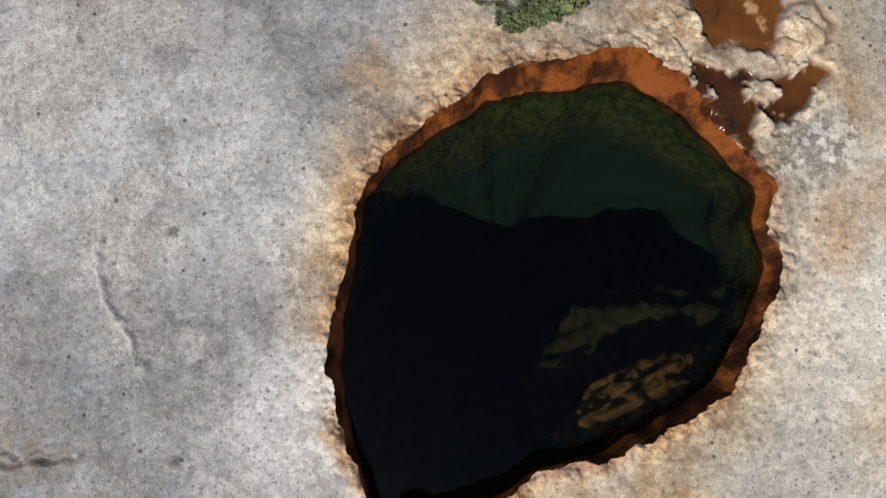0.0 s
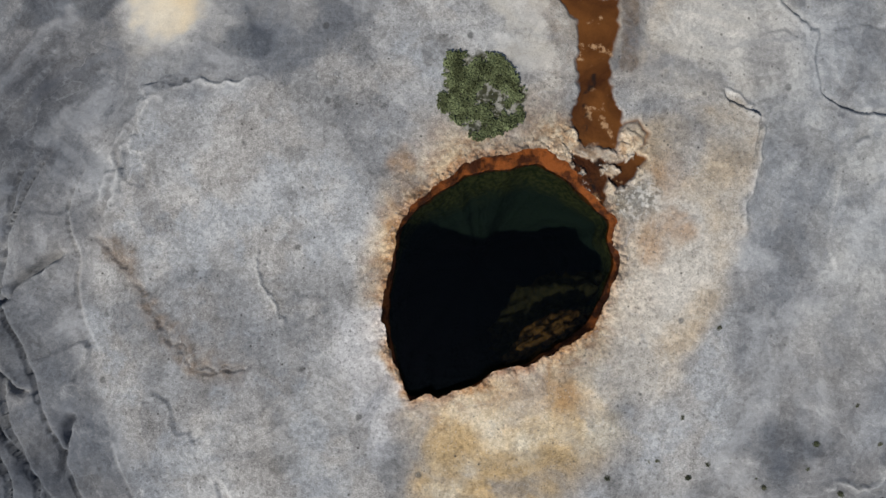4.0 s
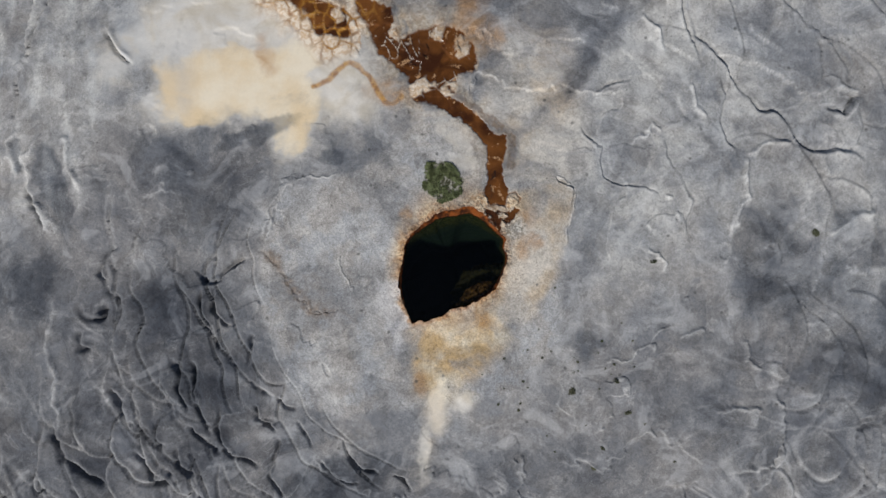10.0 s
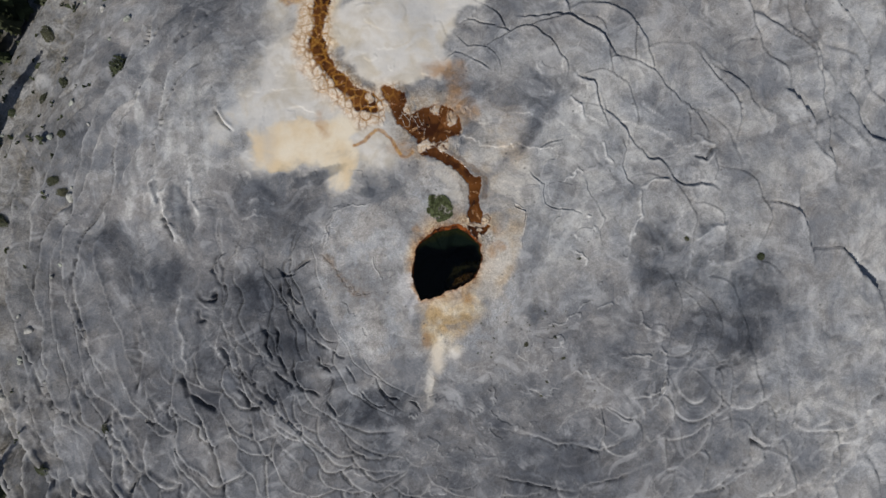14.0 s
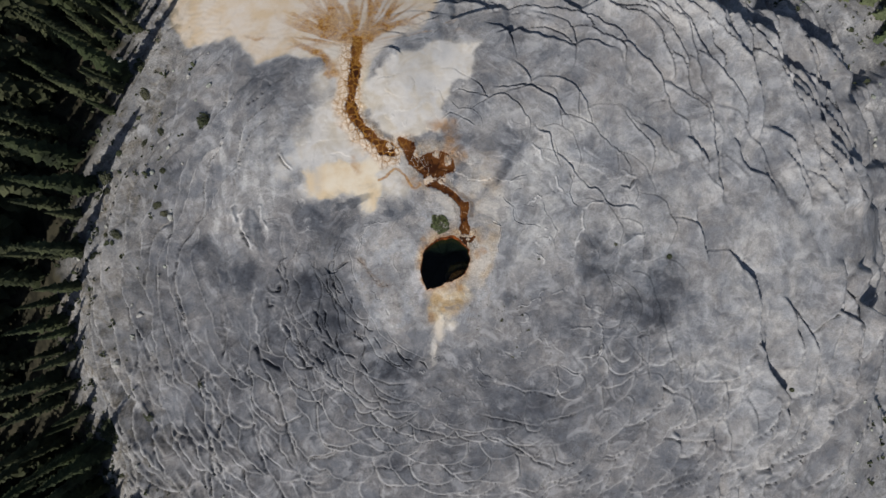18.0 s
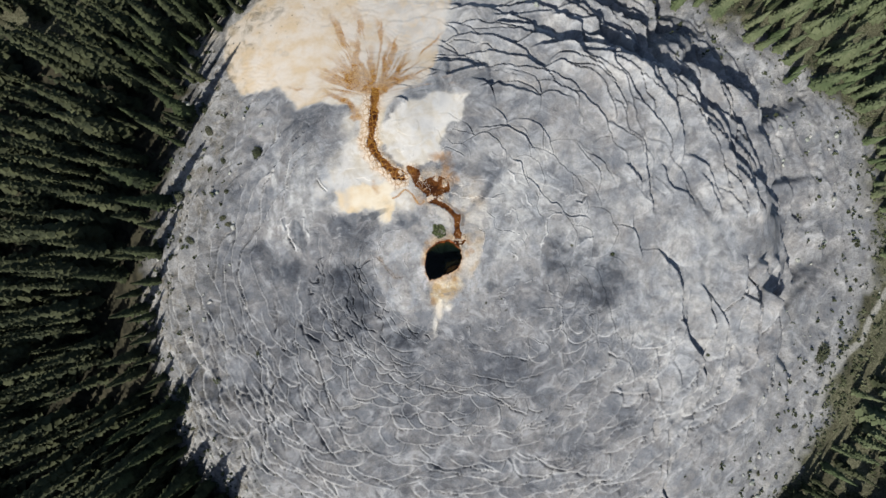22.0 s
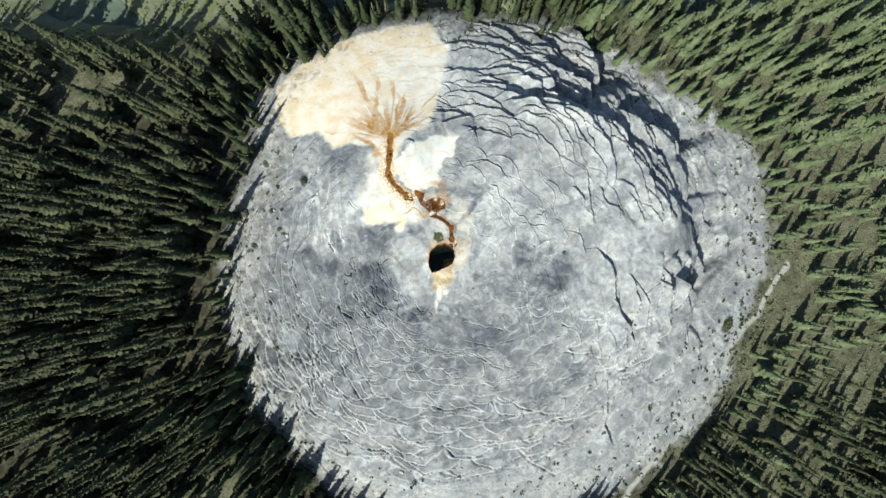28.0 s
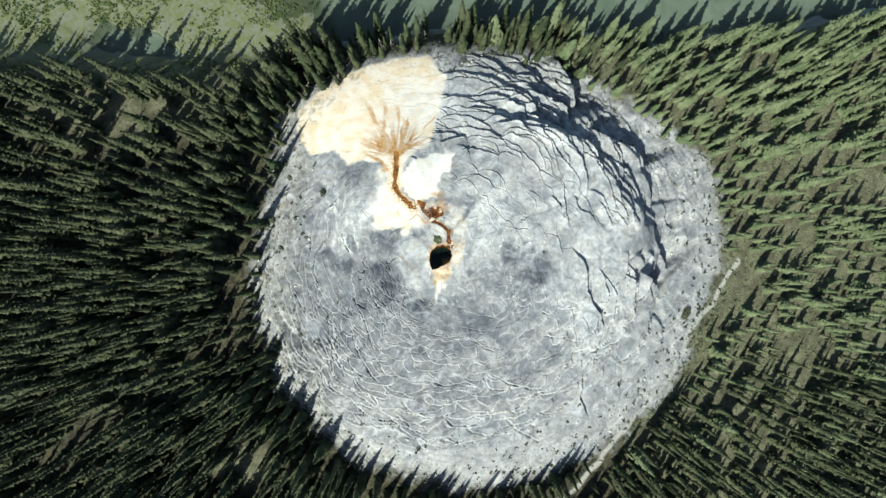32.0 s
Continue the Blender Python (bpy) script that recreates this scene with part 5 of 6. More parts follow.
def basin_material():
    mat, nt, bsdf = material("pool wall")
    pos = nt.nodes.new("ShaderNodeNewGeometry").outputs["Position"]
    sep = nt.nodes.new("ShaderNodeSeparateXYZ")
    nt.links.new(pos, sep.inputs[0])
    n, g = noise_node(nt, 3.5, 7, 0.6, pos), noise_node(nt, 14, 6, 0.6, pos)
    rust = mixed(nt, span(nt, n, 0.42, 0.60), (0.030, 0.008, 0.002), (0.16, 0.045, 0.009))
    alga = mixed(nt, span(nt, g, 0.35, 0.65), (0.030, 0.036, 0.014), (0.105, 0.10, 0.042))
    # wall colour darkens with depth, standing in for light lost in the water
    depth_dim = span(nt, maths(nt, "ADD", sep.outputs[2], maths(nt, "MULTIPLY", n, 0.8)), -0.8, 0.0)
    alga = mixed(nt, depth_dim, (0.024, 0.040, 0.037), alga)
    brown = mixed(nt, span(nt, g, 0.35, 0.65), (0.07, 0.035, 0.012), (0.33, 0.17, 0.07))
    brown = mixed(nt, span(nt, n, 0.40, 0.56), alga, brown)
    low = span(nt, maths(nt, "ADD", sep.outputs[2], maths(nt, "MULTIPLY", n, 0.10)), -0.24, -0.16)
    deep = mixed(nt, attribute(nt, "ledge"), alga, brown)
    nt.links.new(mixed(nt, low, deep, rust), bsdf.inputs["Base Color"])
    bsdf.inputs["Specular IOR Level"].default_value = 0.1
    bsdf.inputs["Roughness"].default_value = 0.8
    b = node(nt, "ShaderNodeBump", Strength=0.8, Distance=0.05)
    nt.links.new(g, b.inputs["Height"])
    nt.links.new(b.outputs[0], bsdf.inputs["Normal"])
    return mat


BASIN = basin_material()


def part(name, me, mat, parent=None, label=""):
    ob = new(name, me)
    if mat is not None and not me.materials:
        me.materials.append(mat)
    ob.parent = parent
    return tagged(ob, label)


# ---- ground ----
COLS = 1420
theta = np.arange(COLS) * 2 * math.pi / COLS


def rim_radius(th):
    """How far the pool's rim lies from the centre, at each angle."""
    out = np.full(th.shape, 0.5)
    cx, cy = CENTRE
    for p, q in zip(RIM, RIM[1:] + RIM[:1]):
        ex, ey = q[0] - p[0], q[1] - p[1]
        c, s = np.cos(th), np.sin(th)
        den = c * ey - s * ex
        with np.errstate(divide="ignore", invalid="ignore"):
            d = ((p[0] - cx) * ey - (p[1] - cy) * ex) / den
            t = ((p[0] - cx) * s - (p[1] - cy) * c) / den
        ok = (t >= -1e-6) & (t <= 1 + 1e-6) & (d > 0)
        out = np.where(ok, np.maximum(out, d), out)
    return out


rim_r = rim_radius(theta)
kern = np.array([1, 2, 3, 2, 1]) / 9
rim_r = sum(k * np.roll(rim_r, s) for s, k in zip(range(-2, 3), kern))
ccx, ccy = CENTRE[0] + np.cos(theta) * rim_r, CENTRE[1] + np.sin(theta) * rim_r
rim_r = rim_r + 0.035 * fbm(ccx, ccy, 0.28, 81, 3) + 0.03 * fbm(ccx, ccy, 0.09, 83, 4, 0.65) - 0.05 * cells(ccx, ccy, 0.2, 85)[0] + 0.03
R0 = 1.8
rings = np.concatenate([R0 * np.exp(np.arange(670) * 0.00545), [74, 80, 88, 98, 112, 130, 155, 190, 250, 340, 480, 700, 1100, 1800, 3000]])
fade = np.clip(1 - np.log(rings / R0) / 1.3, 0, 1) ** 1.5
gr = rings[:, None] * (1 + (rim_r / R0 - 1)[None, :] * fade[:, None])
gx, gy = CENTRE[0] + gr * np.cos(theta), CENTRE[1] + gr * np.sin(theta)
gz, masks = terrain(gx, gy)
rim_z = gz[0].copy()
ground_mesh = mesh_grid("ground", np.stack([gx, gy, gz], -1).reshape(-1, 3), len(rings), COLS)
# dark algae-stained patches: x, y, half-lengths, turn in degrees
DARK = [(-13.1, 2.6, 0.9, 1.7, 25), (-14.2, -0.6, 1.8, 1.5, 0), (-18.2, 1.2, 3.2, 2.6, -35), (-10.1, 2.6, 2.6, 2.0, 0), (-6.6, 2.4, 1.3, 2.0, -20), (-9.0, -2.5, 2.2, 3.0, 20), (-8.0, -6.0, 3.5, 3.5, 20),
        (-11.5, -3.5, 3.0, 5.5, 15), (-2.8, -8.6, 4.5, 2.0, -8), (1.8, -14.9, 3.2, 1.8, 0), (12.4, 0.1, 2.2, 3.0, 0), (17.5, -4.0, 2.5, 4.0, 10), (14.0, -6.0, 6.0, 3.5, 0),
        (5.5, 7.2, 2.0, 2.4, 30), (10.0, 2.5, 0.9, 2.2, 10), (13.5, -10.7, 5, 2.5, 20), (-12.5, 14.4, 2.6, 1.4, 20), (10.8, -4.4, 1.4, 1.2, 0), (4, -11, 9, 3, -5), (13, -19, 5, 2.5, 10)]
dark = np.zeros(gx.shape)
for px_, py_, ra, rb, turn in DARK:
    c, s = math.cos(radians(turn)), math.sin(radians(turn))
    ux, uy = (gx - px_) * c + (gy - py_) * s, -(gx - px_) * s + (gy - py_) * c
    dark = np.maximum(dark, smooth(1.3, 0.35, np.hypot(ux / ra, uy / rb) + 0.6 * fbm(gx, gy, 3.0, 91, 5, 0.58)))
ga = np.degrees(np.arctan2(gy + 0.3, gx - 1.0)) % 360
gd = np.hypot(gx - 1, gy + 0.3) + 3.0 * fbm(gx, gy, 5, 93)
dark = np.maximum(dark, 0.62 * smooth(160, 185, ga) * smooth(350, 310, ga) * smooth(6.0, 9, gd) * smooth(31, 20, gd))
masks["dark"] = dark
for key, values in masks.items():
    layer = ground_mesh.attributes.new(key, "FLOAT", "POINT")
    layer.data.foreach_set("value", np.ascontiguousarray(np.broadcast_to(values, gx.shape), np.float32).ravel())
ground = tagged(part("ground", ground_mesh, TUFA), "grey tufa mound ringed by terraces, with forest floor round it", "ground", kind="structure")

# ---- pool ----
WATER_Z = -0.20
inset_at = np.radians([0, 25, 50, 75, 100, 130, 165, 195, 215, 235, 270, 310, 335, 360])
lean = np.interp(theta, inset_at, [0.02, 0.05, 0.16, 0.22, 0.19, 0.10, 0.04, 0.10, 0.03, -0.06, -0.06, 0.02, 0.06, 0.02])
ledge = np.exp(-((np.degrees(theta) - 322) / 20) ** 4)
shelf = np.exp(-((np.degrees(theta) - 98) / 72) ** 2)
rim_s = sum(np.roll(rim_r, k) for k in range(-14, 15)) / 29
layers = [(0.0, 0.0), (-0.035, 0.03), (-0.06, 0.10), (-0.10, 0.4), (-0.16, 0.8), (-0.21, 1.0), (-0.26, 1.1)]
bp, bl = [], []
rim_zs = sum(np.roll(rim_z, k) for k in range(-14, 15)) / 29
for dz, k in layers:
    rr = (rim_s if dz else rim_r) - lean * k + (0.035 * fbm(ccx + 9 * dz, ccy - 7 * dz, 0.3, 95, 4) if dz else 0)
    bp.append(np.stack([CENTRE[0] + rr * np.cos(theta), CENTRE[1] + rr * np.sin(theta), (rim_zs if dz else rim_z) + dz], -1))
    bl.append(np.zeros(COLS))
for depth in np.linspace(0.34, 5.0, 44):
    dd = depth - 0.3
    step = 0.35 * smooth(0.1, 1.4, dd)
    inn = lean + shelf * (0.5 * dd**0.75) + ledge * step - (1 - shelf) * (1 - ledge) * 0.25 * np.minimum(dd, 1)
    rr = np.maximum(rim_s - inn, 0.5)
    cxx, cyy = CENTRE[0] + rr * np.cos(theta), CENTRE[1] + rr * np.sin(theta)
    rr = rr + (0.10 + 0.12 * ledge) * fbm(cxx + depth, cyy + depth, 0.5, 97, 5)
    bp.append(np.stack([CENTRE[0] + rr * np.cos(theta), CENTRE[1] + rr * np.sin(theta), np.full(COLS, -depth) + 0.12 * ledge * fbm(cxx, cyy, 0.25, 99)], -1))
    bl.append(ledge * smooth(1.5, 0.4, dd))
bp.append(np.tile([[CENTRE[0], CENTRE[1], -5.6]], (COLS, 1)))
bl.append(np.zeros(COLS))
basin_mesh = mesh_grid("pool_basin", np.concatenate(bp), len(bp), COLS)
layer = basin_mesh.attributes.new("ledge", "FLOAT", "POINT")
layer.data.foreach_set("value", np.concatenate(bl).astype(np.float32))
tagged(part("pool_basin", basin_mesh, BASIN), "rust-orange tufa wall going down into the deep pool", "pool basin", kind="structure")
wr = rim_r - lean + 0.12
wp = np.stack([CENTRE[0] + wr * np.cos(theta), CENTRE[1] + wr * np.sin(theta), np.full(COLS, WATER_Z)], -1)
wc = np.tile([[CENTRE[0], CENTRE[1], WATER_Z]], (COLS, 1))
tagged(part("pool_water", mesh_grid("pool_water", np.concatenate([wp, wc]), 2, COLS), POOL_WATER), "still clear dark green hot-spring water", "water", kind="structure")

# ---- river ----
rv = np.array([[-900, 20, RIVER_Z], [900, 20, RIVER_Z], [900, 900, RIVER_Z], [-900, 900, RIVER_Z]], float)
tagged(part("river_water", mesh_faces("river_water", rv, np.array([[0, 1, 2, 3]])), RIVER_WATER), "silty grey-green river water along the forest bank", "water", kind="structure")


# ---- trees ----
def ground_height(x, y):
    return terrain(np.atleast_1d(np.asarray(x, float)), np.atleast_1d(np.asarray(y, float)))[0]


def conifer_arrays(seed, whorls, blades, width, droop, ridged=True):
    """Points and triangles of a crown one metre tall: whorls of tapering, drooping boughs round a dark core."""
    rng = random.Random(seed)
    pts, tris = [], []
    for w in range(whorls):
        t = w / (whorls - 1)
        zc = 0.10 + 0.86 * t
        reach = width * (1 - t) ** 0.8 * (0.75 + 0.5 * rng.random()) + 0.012
        for b in range(blades):
            a = 2 * math.pi * (b + rng.random() * 0.7 + 0.5 * (w % 2)) / blades
            ln = reach * (0.7 + 0.5 * rng.random())
            ca, sa = math.cos(a), math.sin(a)
            half = ln * 0.34 + 0.006
            drop = droop * ln * (0.5 + rng.random())
            k = len(pts)
            if not ridged:
                pts += [(0, 0, zc + 0.02), (ca * ln * 0.6 - sa * half, sa * ln * 0.6 + ca * half, zc - drop * 0.7), (ca * ln, sa * ln, zc - drop), (ca * ln * 0.6 + sa * half, sa * ln * 0.6 - ca * half, zc - drop * 0.7)]
                tris += [(k, k + 3, k + 1), (k + 1, k + 3, k + 2)]
                continue
            pts += [(0, 0, zc + 0.02), (ca * ln * 0.55 - sa * half, sa * ln * 0.55 + ca * half, zc - drop * 0.75), (ca * ln, sa * ln, zc - drop),
                    (ca * ln * 0.55 + sa * half, sa * ln * 0.55 - ca * half, zc - drop * 0.75), (ca * ln * 0.5, sa * ln * 0.5, zc - drop * 0.25)]
            tris += [(k, k + 4, k + 1), (k + 1, k + 4, k + 2), (k + 2, k + 4, k + 3), (k + 3, k + 4, k)]
    k = len(pts)
    for q in range(6):
        a = q * math.pi / 3
        pts.append((width * 0.35 * math.cos(a), width * 0.35 * math.sin(a), 0.12))
    pts.append((0, 0, 1.0))
    tris += [(k + q, k + (q + 1) % 6, k + 6) for q in range(6)]
    return np.array(pts), np.array(tris)


def trunk_mesh(name, radius, height, sides=7):
    pts, quads = [], []
    for lv, (h, s) in enumerate(((-0.4, 1.3), (0.15, 1.0), (height * 0.5, 0.7), (height, 0.15))):
        for q in range(sides):
            a = 2 * math.pi * q / sides
            pts.append((radius * s * math.cos(a), radius * s * math.sin(a), h))
    for lv in range(3):
        for q in range(sides):
            quads.append((lv * sides + q, lv * sides + (q + 1) % sides, (lv + 1) * sides + (q + 1) % sides, (lv + 1) * sides + q))
    return mesh_faces(name, np.array(pts), np.array(quads))


def forest_spots():
    """Places for trees outside the mound's foot: x, y, height, light green or not."""
    rng = np.random.RandomState(5)
    n = 19000
    x, y = rng.uniform(-94, 97, n), rng.uniform(-62, 46, n)
    foot = inside_distance(FOOT, x + 1.5 * fbm(x, y, 7, 13), y, 200.0)
    d, side, _ = line_distance(BANK, x, y, False, 900.0)
    bank = d * side
    glade = fbm(x, y, 16, 201, 3)
    east = np.maximum(smooth(30, 45, x) * smooth(-32, -15, y), (0.8 - 0.68 * smooth(-15, -28, y)) * smooth(10, 40, x))
    density = np.where(x < 0, 0.95, 0.95 - 0.3 * smooth(30, 45, x) * smooth(-30, -15, y) * smooth(20, 8, y))
    density = density * (1 - 0.5 * smooth(32, 46, x) * smooth(-34, -20, y) * smooth(18, 8, y))
    density = density * np.where(glade > 0.28, 0.25, 1) * (1 - 0.45 * smooth(10, 30, x) * smooth(5, 20, y))
    meadow = np.maximum(smooth(16, 8, np.hypot((x + 54) / 1.9, y - 32)), smooth(6, 4, np.hypot((x + 37) / 1.5, y + 35)))
    trail = line_distance(TRAIL, x, y)[0]
    keep = (foot < 0.3 + 1.5 * rng.rand(n) - 2.5 * smooth(-25, -35, y)) & (bank < -1.5 - 4.5 * smooth(-22, -30, x)) & (rng.rand(n) < density * (1 - 0.8 * meadow)) & (trail > 1.6 + smooth(28, 34, x) * (0.6 + 2.4 * rng.rand(n)))
    order, taken, cell = np.flatnonzero(keep), [], {}
    for i in order:
        key = (int(x[i] // 2), int(y[i] // 2))
        gap = 0.9 + 0.5 * rng.rand()
        if all(math.hypot(x[i] - x[j], y[i] - y[j]) > gap for a in (-1, 0, 1) for b in (-1, 0, 1) for j in cell.get((key[0] + a, key[1] + b), ())):
            cell.setdefault(key, []).append(i)
            taken.append(i)
    taken = np.array(taken)
    sparse = smooth(30, 45, x) * smooth(-34, -20, y) * smooth(18, 6, y)
    tall = 9.3 + 2.6 * smooth(0, -25, x) - 2.6 * smooth(12, 34, x) * smooth(8, 22, y) + 3.0 * smooth(30, 38, y) * smooth(-40, -20, x) - 1.5 * smooth(20, 40, x) * smooth(-15, -28, y)
    h = (tall[taken] * (0.45 + 0.85 * rng.rand(len(taken)) ** 1.1) + 1.3 * fbm(x[taken], y[taken], 12, 205)) * (1 - 0.55 * sparse[taken] * (0.4 + 0.6 * rng.rand(len(taken)))) * (0.72 + 0.28 * smooth(0.5, 6, -foot[taken]))
    return x[taken], y[taken], h, east[taken] > rng.rand(len(taken)), -foot[taken]


tx, ty, th_, tlight, tfoot = forest_spots()
tz = ground_height(tx, ty)
CROWNS = [conifer_arrays(300 + k, 21, 8, (0.08, 0.092, 0.072, 0.10)[k], (0.55, 0.45, 0.7, 0.5)[k]) for k in range(4)]
FAR_CROWNS = [conifer_arrays(330 + k, 15, 6, (0.085, 0.10, 0.075)[k], 0.6, False) for k in range(3)]
crown_meshes = [[mesh_faces("crown", p, f, False) for p, f in CROWNS] for _ in range(2)]
for me in crown_meshes[0]:
    me.materials.append(NEEDLES)
for me in crown_meshes[1]:
    me.materials.append(NEEDLES_LIGHT)
tree_trunk = trunk_mesh("trunk", 0.013, 0.7)
tree_trunk.materials.append(BARK)
rank = np.argsort(tfoot)
NEAR_TREES = 300
tree_rng = random.Random(8)
for i in rank[:NEAR_TREES]:
    tree = new("spruce_tree")
    light = bool(tlight[i])
    s = float(th_[i])
    part("trunk", tree_trunk, None, tree)
    part("crown", crown_meshes[int(light)][tree_rng.randrange(4)], None, tree)
    fat = (0.75 + 0.4 * tree_rng.random()) * (1.4 if light else 1.0)
    tree.matrix_world = pose(float(tx[i]), float(ty[i]), float(tz[i]) - 0.05, tree_rng.uniform(-3, 3), tree_rng.uniform(-3, 3), tree_rng.uniform(0, 360)) @ Matrix.Diagonal((s * fat, s * fat, s, 1))
    tagged(tree, "small yellow-green spruce at the mound's foot" if light else "narrow dark green spruce at the edge of the forest", "tree", "spruces round the mound")


def join_crowns(name, chosen, mat, label):
    pts, tris, base = [], [], 0
    rng = random.Random(12)
    for i in chosen:
        p, f = FAR_CROWNS[rng.randrange(3)]
        a, s, fat = rng.uniform(0, 6.28), float(th_[i]), (0.7 + 0.45 * rng.random()) * (1.5 if tlight[i] else 1.0)
        c, sn = math.cos(a), math.sin(a)
        q = np.stack([(p[:, 0] * c - p[:, 1] * sn) * s * fat, (p[:, 0] * sn + p[:, 1] * c) * s * fat, p[:, 2] * s], -1)
        q[:, 0] += q[:, 2] * rng.uniform(-0.05, 0.05) + tx[i]
        q[:, 1] += q[:, 2] * rng.uniform(-0.05, 0.05) + ty[i]
        q[:, 2] += tz[i]
        pts.append(q)
        tris.append(f + base)
        base += len(q)
    ob = part(name, mesh_faces(name, np.concatenate(pts), np.concatenate(tris), False), mat)
    return tagged(ob, label, "forest", kind="stuff")


rest = rank[NEAR_TREES:]
join_crowns("spruce_forest", [i for i in rest if not tlight[i]], NEEDLES, "dense dark green spruce forest round the mound")
join_crowns("young_forest", [i for i in rest if tlight[i]], NEEDLES_LIGHT, "open stand of small yellow-green spruces")


# ---- moss, shrubs, stones, logs ----
def leaf_cloud(seed, count, radius, height, size, lean_out=0.6):
    """Points and triangles of a low cushion of small leaves, with an uneven outline."""
    rng = random.Random(seed)
    pts, tris = [], []
    lobes = [(rng.uniform(0, 6.28), rng.uniform(0.6, 1.15)) for _ in range(5)]
    for _ in range(count):
        a, q = rng.uniform(0, 6.28), math.sqrt(rng.random())
        reach = radius * (0.7 + 0.3 * sum(g * math.cos(2 * (a - b)) for b, g in lobes) / 2.5)
        px, py = q * reach * math.cos(a), q * reach * math.sin(a)
        pz = height * (1 - q * q) * rng.uniform(0.35, 1.05)
        d = rng.uniform(0, 6.28)
        w, ln = size * rng.uniform(0.5, 1.1), size * rng.uniform(0.8, 1.8)
        ux, uy = math.cos(d), math.sin(d)
        up = rng.uniform(0.1, lean_out) * ln
        k = len(pts)
        pts += [(px, py, pz), (px + ux * ln * 0.5 - uy * w * 0.5, py + uy * ln * 0.5 + ux * w * 0.5, pz + up), (px + ux * ln, py + uy * ln, pz + up * 0.7),
                (px + ux * ln * 0.5 + uy * w * 0.5, py + uy * ln * 0.5 - ux * w * 0.5, pz + up * 0.8)]
        tris += [(k, k + 3, k + 1), (k + 1, k + 3, k + 2)]
    return np.array(pts), np.array(tris)


def stem_mesh(seed, radius, height):
    rng = random.Random(seed)
    pts, quads = [], []
    for _ in range(6):
        a, tilt = rng.uniform(0, 6.28), rng.uniform(0.2, 0.8) * radius
        for h, w in ((-0.05, 0.016), (height * 0.8, 0.006)):
            ox, oy = math.cos(a) * tilt * max(h, 0) / height, math.sin(a) * tilt * max(h, 0) / height
            pts += [(ox + w * math.cos(t), oy + w * math.sin(t), h) for t in (0, 1.57, 3.14, 4.71)]
        k = len(pts) - 8
        quads += [(k + q, k + (q + 1) % 4, k + 4 + (q + 1) % 4, k + 4 + q) for q in range(4)]
    return mesh_faces("stems", np.array(pts), np.array(quads))


# the moss cushion beside the pool
moss_pts, moss_tris, moss_rng = [], [], np.random.RandomState(3)
mx_, my_ = moss_rng.uniform(-0.1, 1.5, 9000), moss_rng.uniform(1.7, 3.3, 9000)
inside = inside_distance(MOSS, mx_ + 0.1 * fbm(mx_, my_, 0.4, 19), my_ + 0.1 * fbm(mx_, my_, 0.4, 20)) > 0.18 * fbm(mx_, my_, 0.3, 303, 3)
clump = fbm(mx_, my_, 0.22, 301, 3)
inside &= clump > -0.18
mx_, my_, clump = mx_[inside], my_[inside], clump[inside]
mz_ = ground_height(mx_, my_)
for px_, py_, pz_, cl in zip(mx_, my_, mz_, clump):
    d, ln, w = moss_rng.uniform(0, 6.28), moss_rng.uniform(0.03, 0.07), moss_rng.uniform(0.012, 0.026)
    ux, uy, top = math.cos(d), math.sin(d), moss_rng.uniform(0.01, 0.04) + 0.07 * max(cl + 0.2, 0)
    k = len(moss_pts)
    moss_pts += [(px_, py_, pz_ - 0.02), (px_ + ux * ln * 0.5 - uy * w, py_ + uy * ln * 0.5 + ux * w, pz_ + top), (px_ + ux * ln, py_ + uy * ln, pz_ + top * 0.7), (px_ + ux * ln * 0.5 + uy * w, py_ + uy * ln * 0.5 - ux * w, pz_ + top)]
    moss_tris += [(k, k + 3, k + 1), (k + 1, k + 3, k + 2)]
tagged(part("moss_cushion", mesh_faces("moss_cushion", np.array(moss_pts), np.array(moss_tris), False), MOSS_LEAF), "olive-green moss cushion growing on the tufa beside the pool", "moss")

# low shrubs: x, y, radius
SHRUBS = [(-17.7, 11.5, 0.95), (-27.1, 7.8, 0.9), (42.8, -13.4, 1.3), (-27.4, -13.3, 1.5), (-25.6, 22.8, 1.1), (-20.9, 4.4, 0.4), (-21.5, 5.1, 0.45), (4.8, -4.7, 0.20), (6.3, -4.4, 0.13), (6.7, -5.5, 0.14),
          (5.8, -6.7, 0.12), (5.5, -7.4, 0.14), (7.7, -0.4, 0.12), (-21.7, 11.2, 0.5), (-23.8, 14.9, 0.6), (-23.4, 10.5, 0.45), (17.4, -0.7, 0.3), (26.8, -11.3, 0.3), (-21.0, 7.8, 0.35),
          (-23.3, 0.4, 0.4), (13.4, 0.4, 0.2), (-23.2, -11.6, 0.5), (-18.0, -8.7, 0.35), (-24.5, 17.5, 0.7), (-25.5, 3.0, 0.6)]
shrub_kinds = []
for k in range(3):
    p, f = leaf_cloud(400 + k, 420, 1.0, 0.5, 0.14)
    leaves = mesh_faces("foliage", p, f, False)
    leaves.materials.append(LEAVES)
    stems = stem_mesh(410 + k, 1.0, 0.45)
    stems.materials.append(BARK)
    shrub_kinds.append((leaves, stems))
shrub_rng = random.Random(21)
edge_rng = np.random.RandomState(31)
ex, ey = edge_rng.uniform(-34, 54, 900), edge_rng.uniform(-42, 36, 900)
ef = inside_distance(FOOT, ex, ey)
ok = (ef > -1.5) & (ef < 4.5) & (inside_distance(APRON, ex, ey) < -0.5)
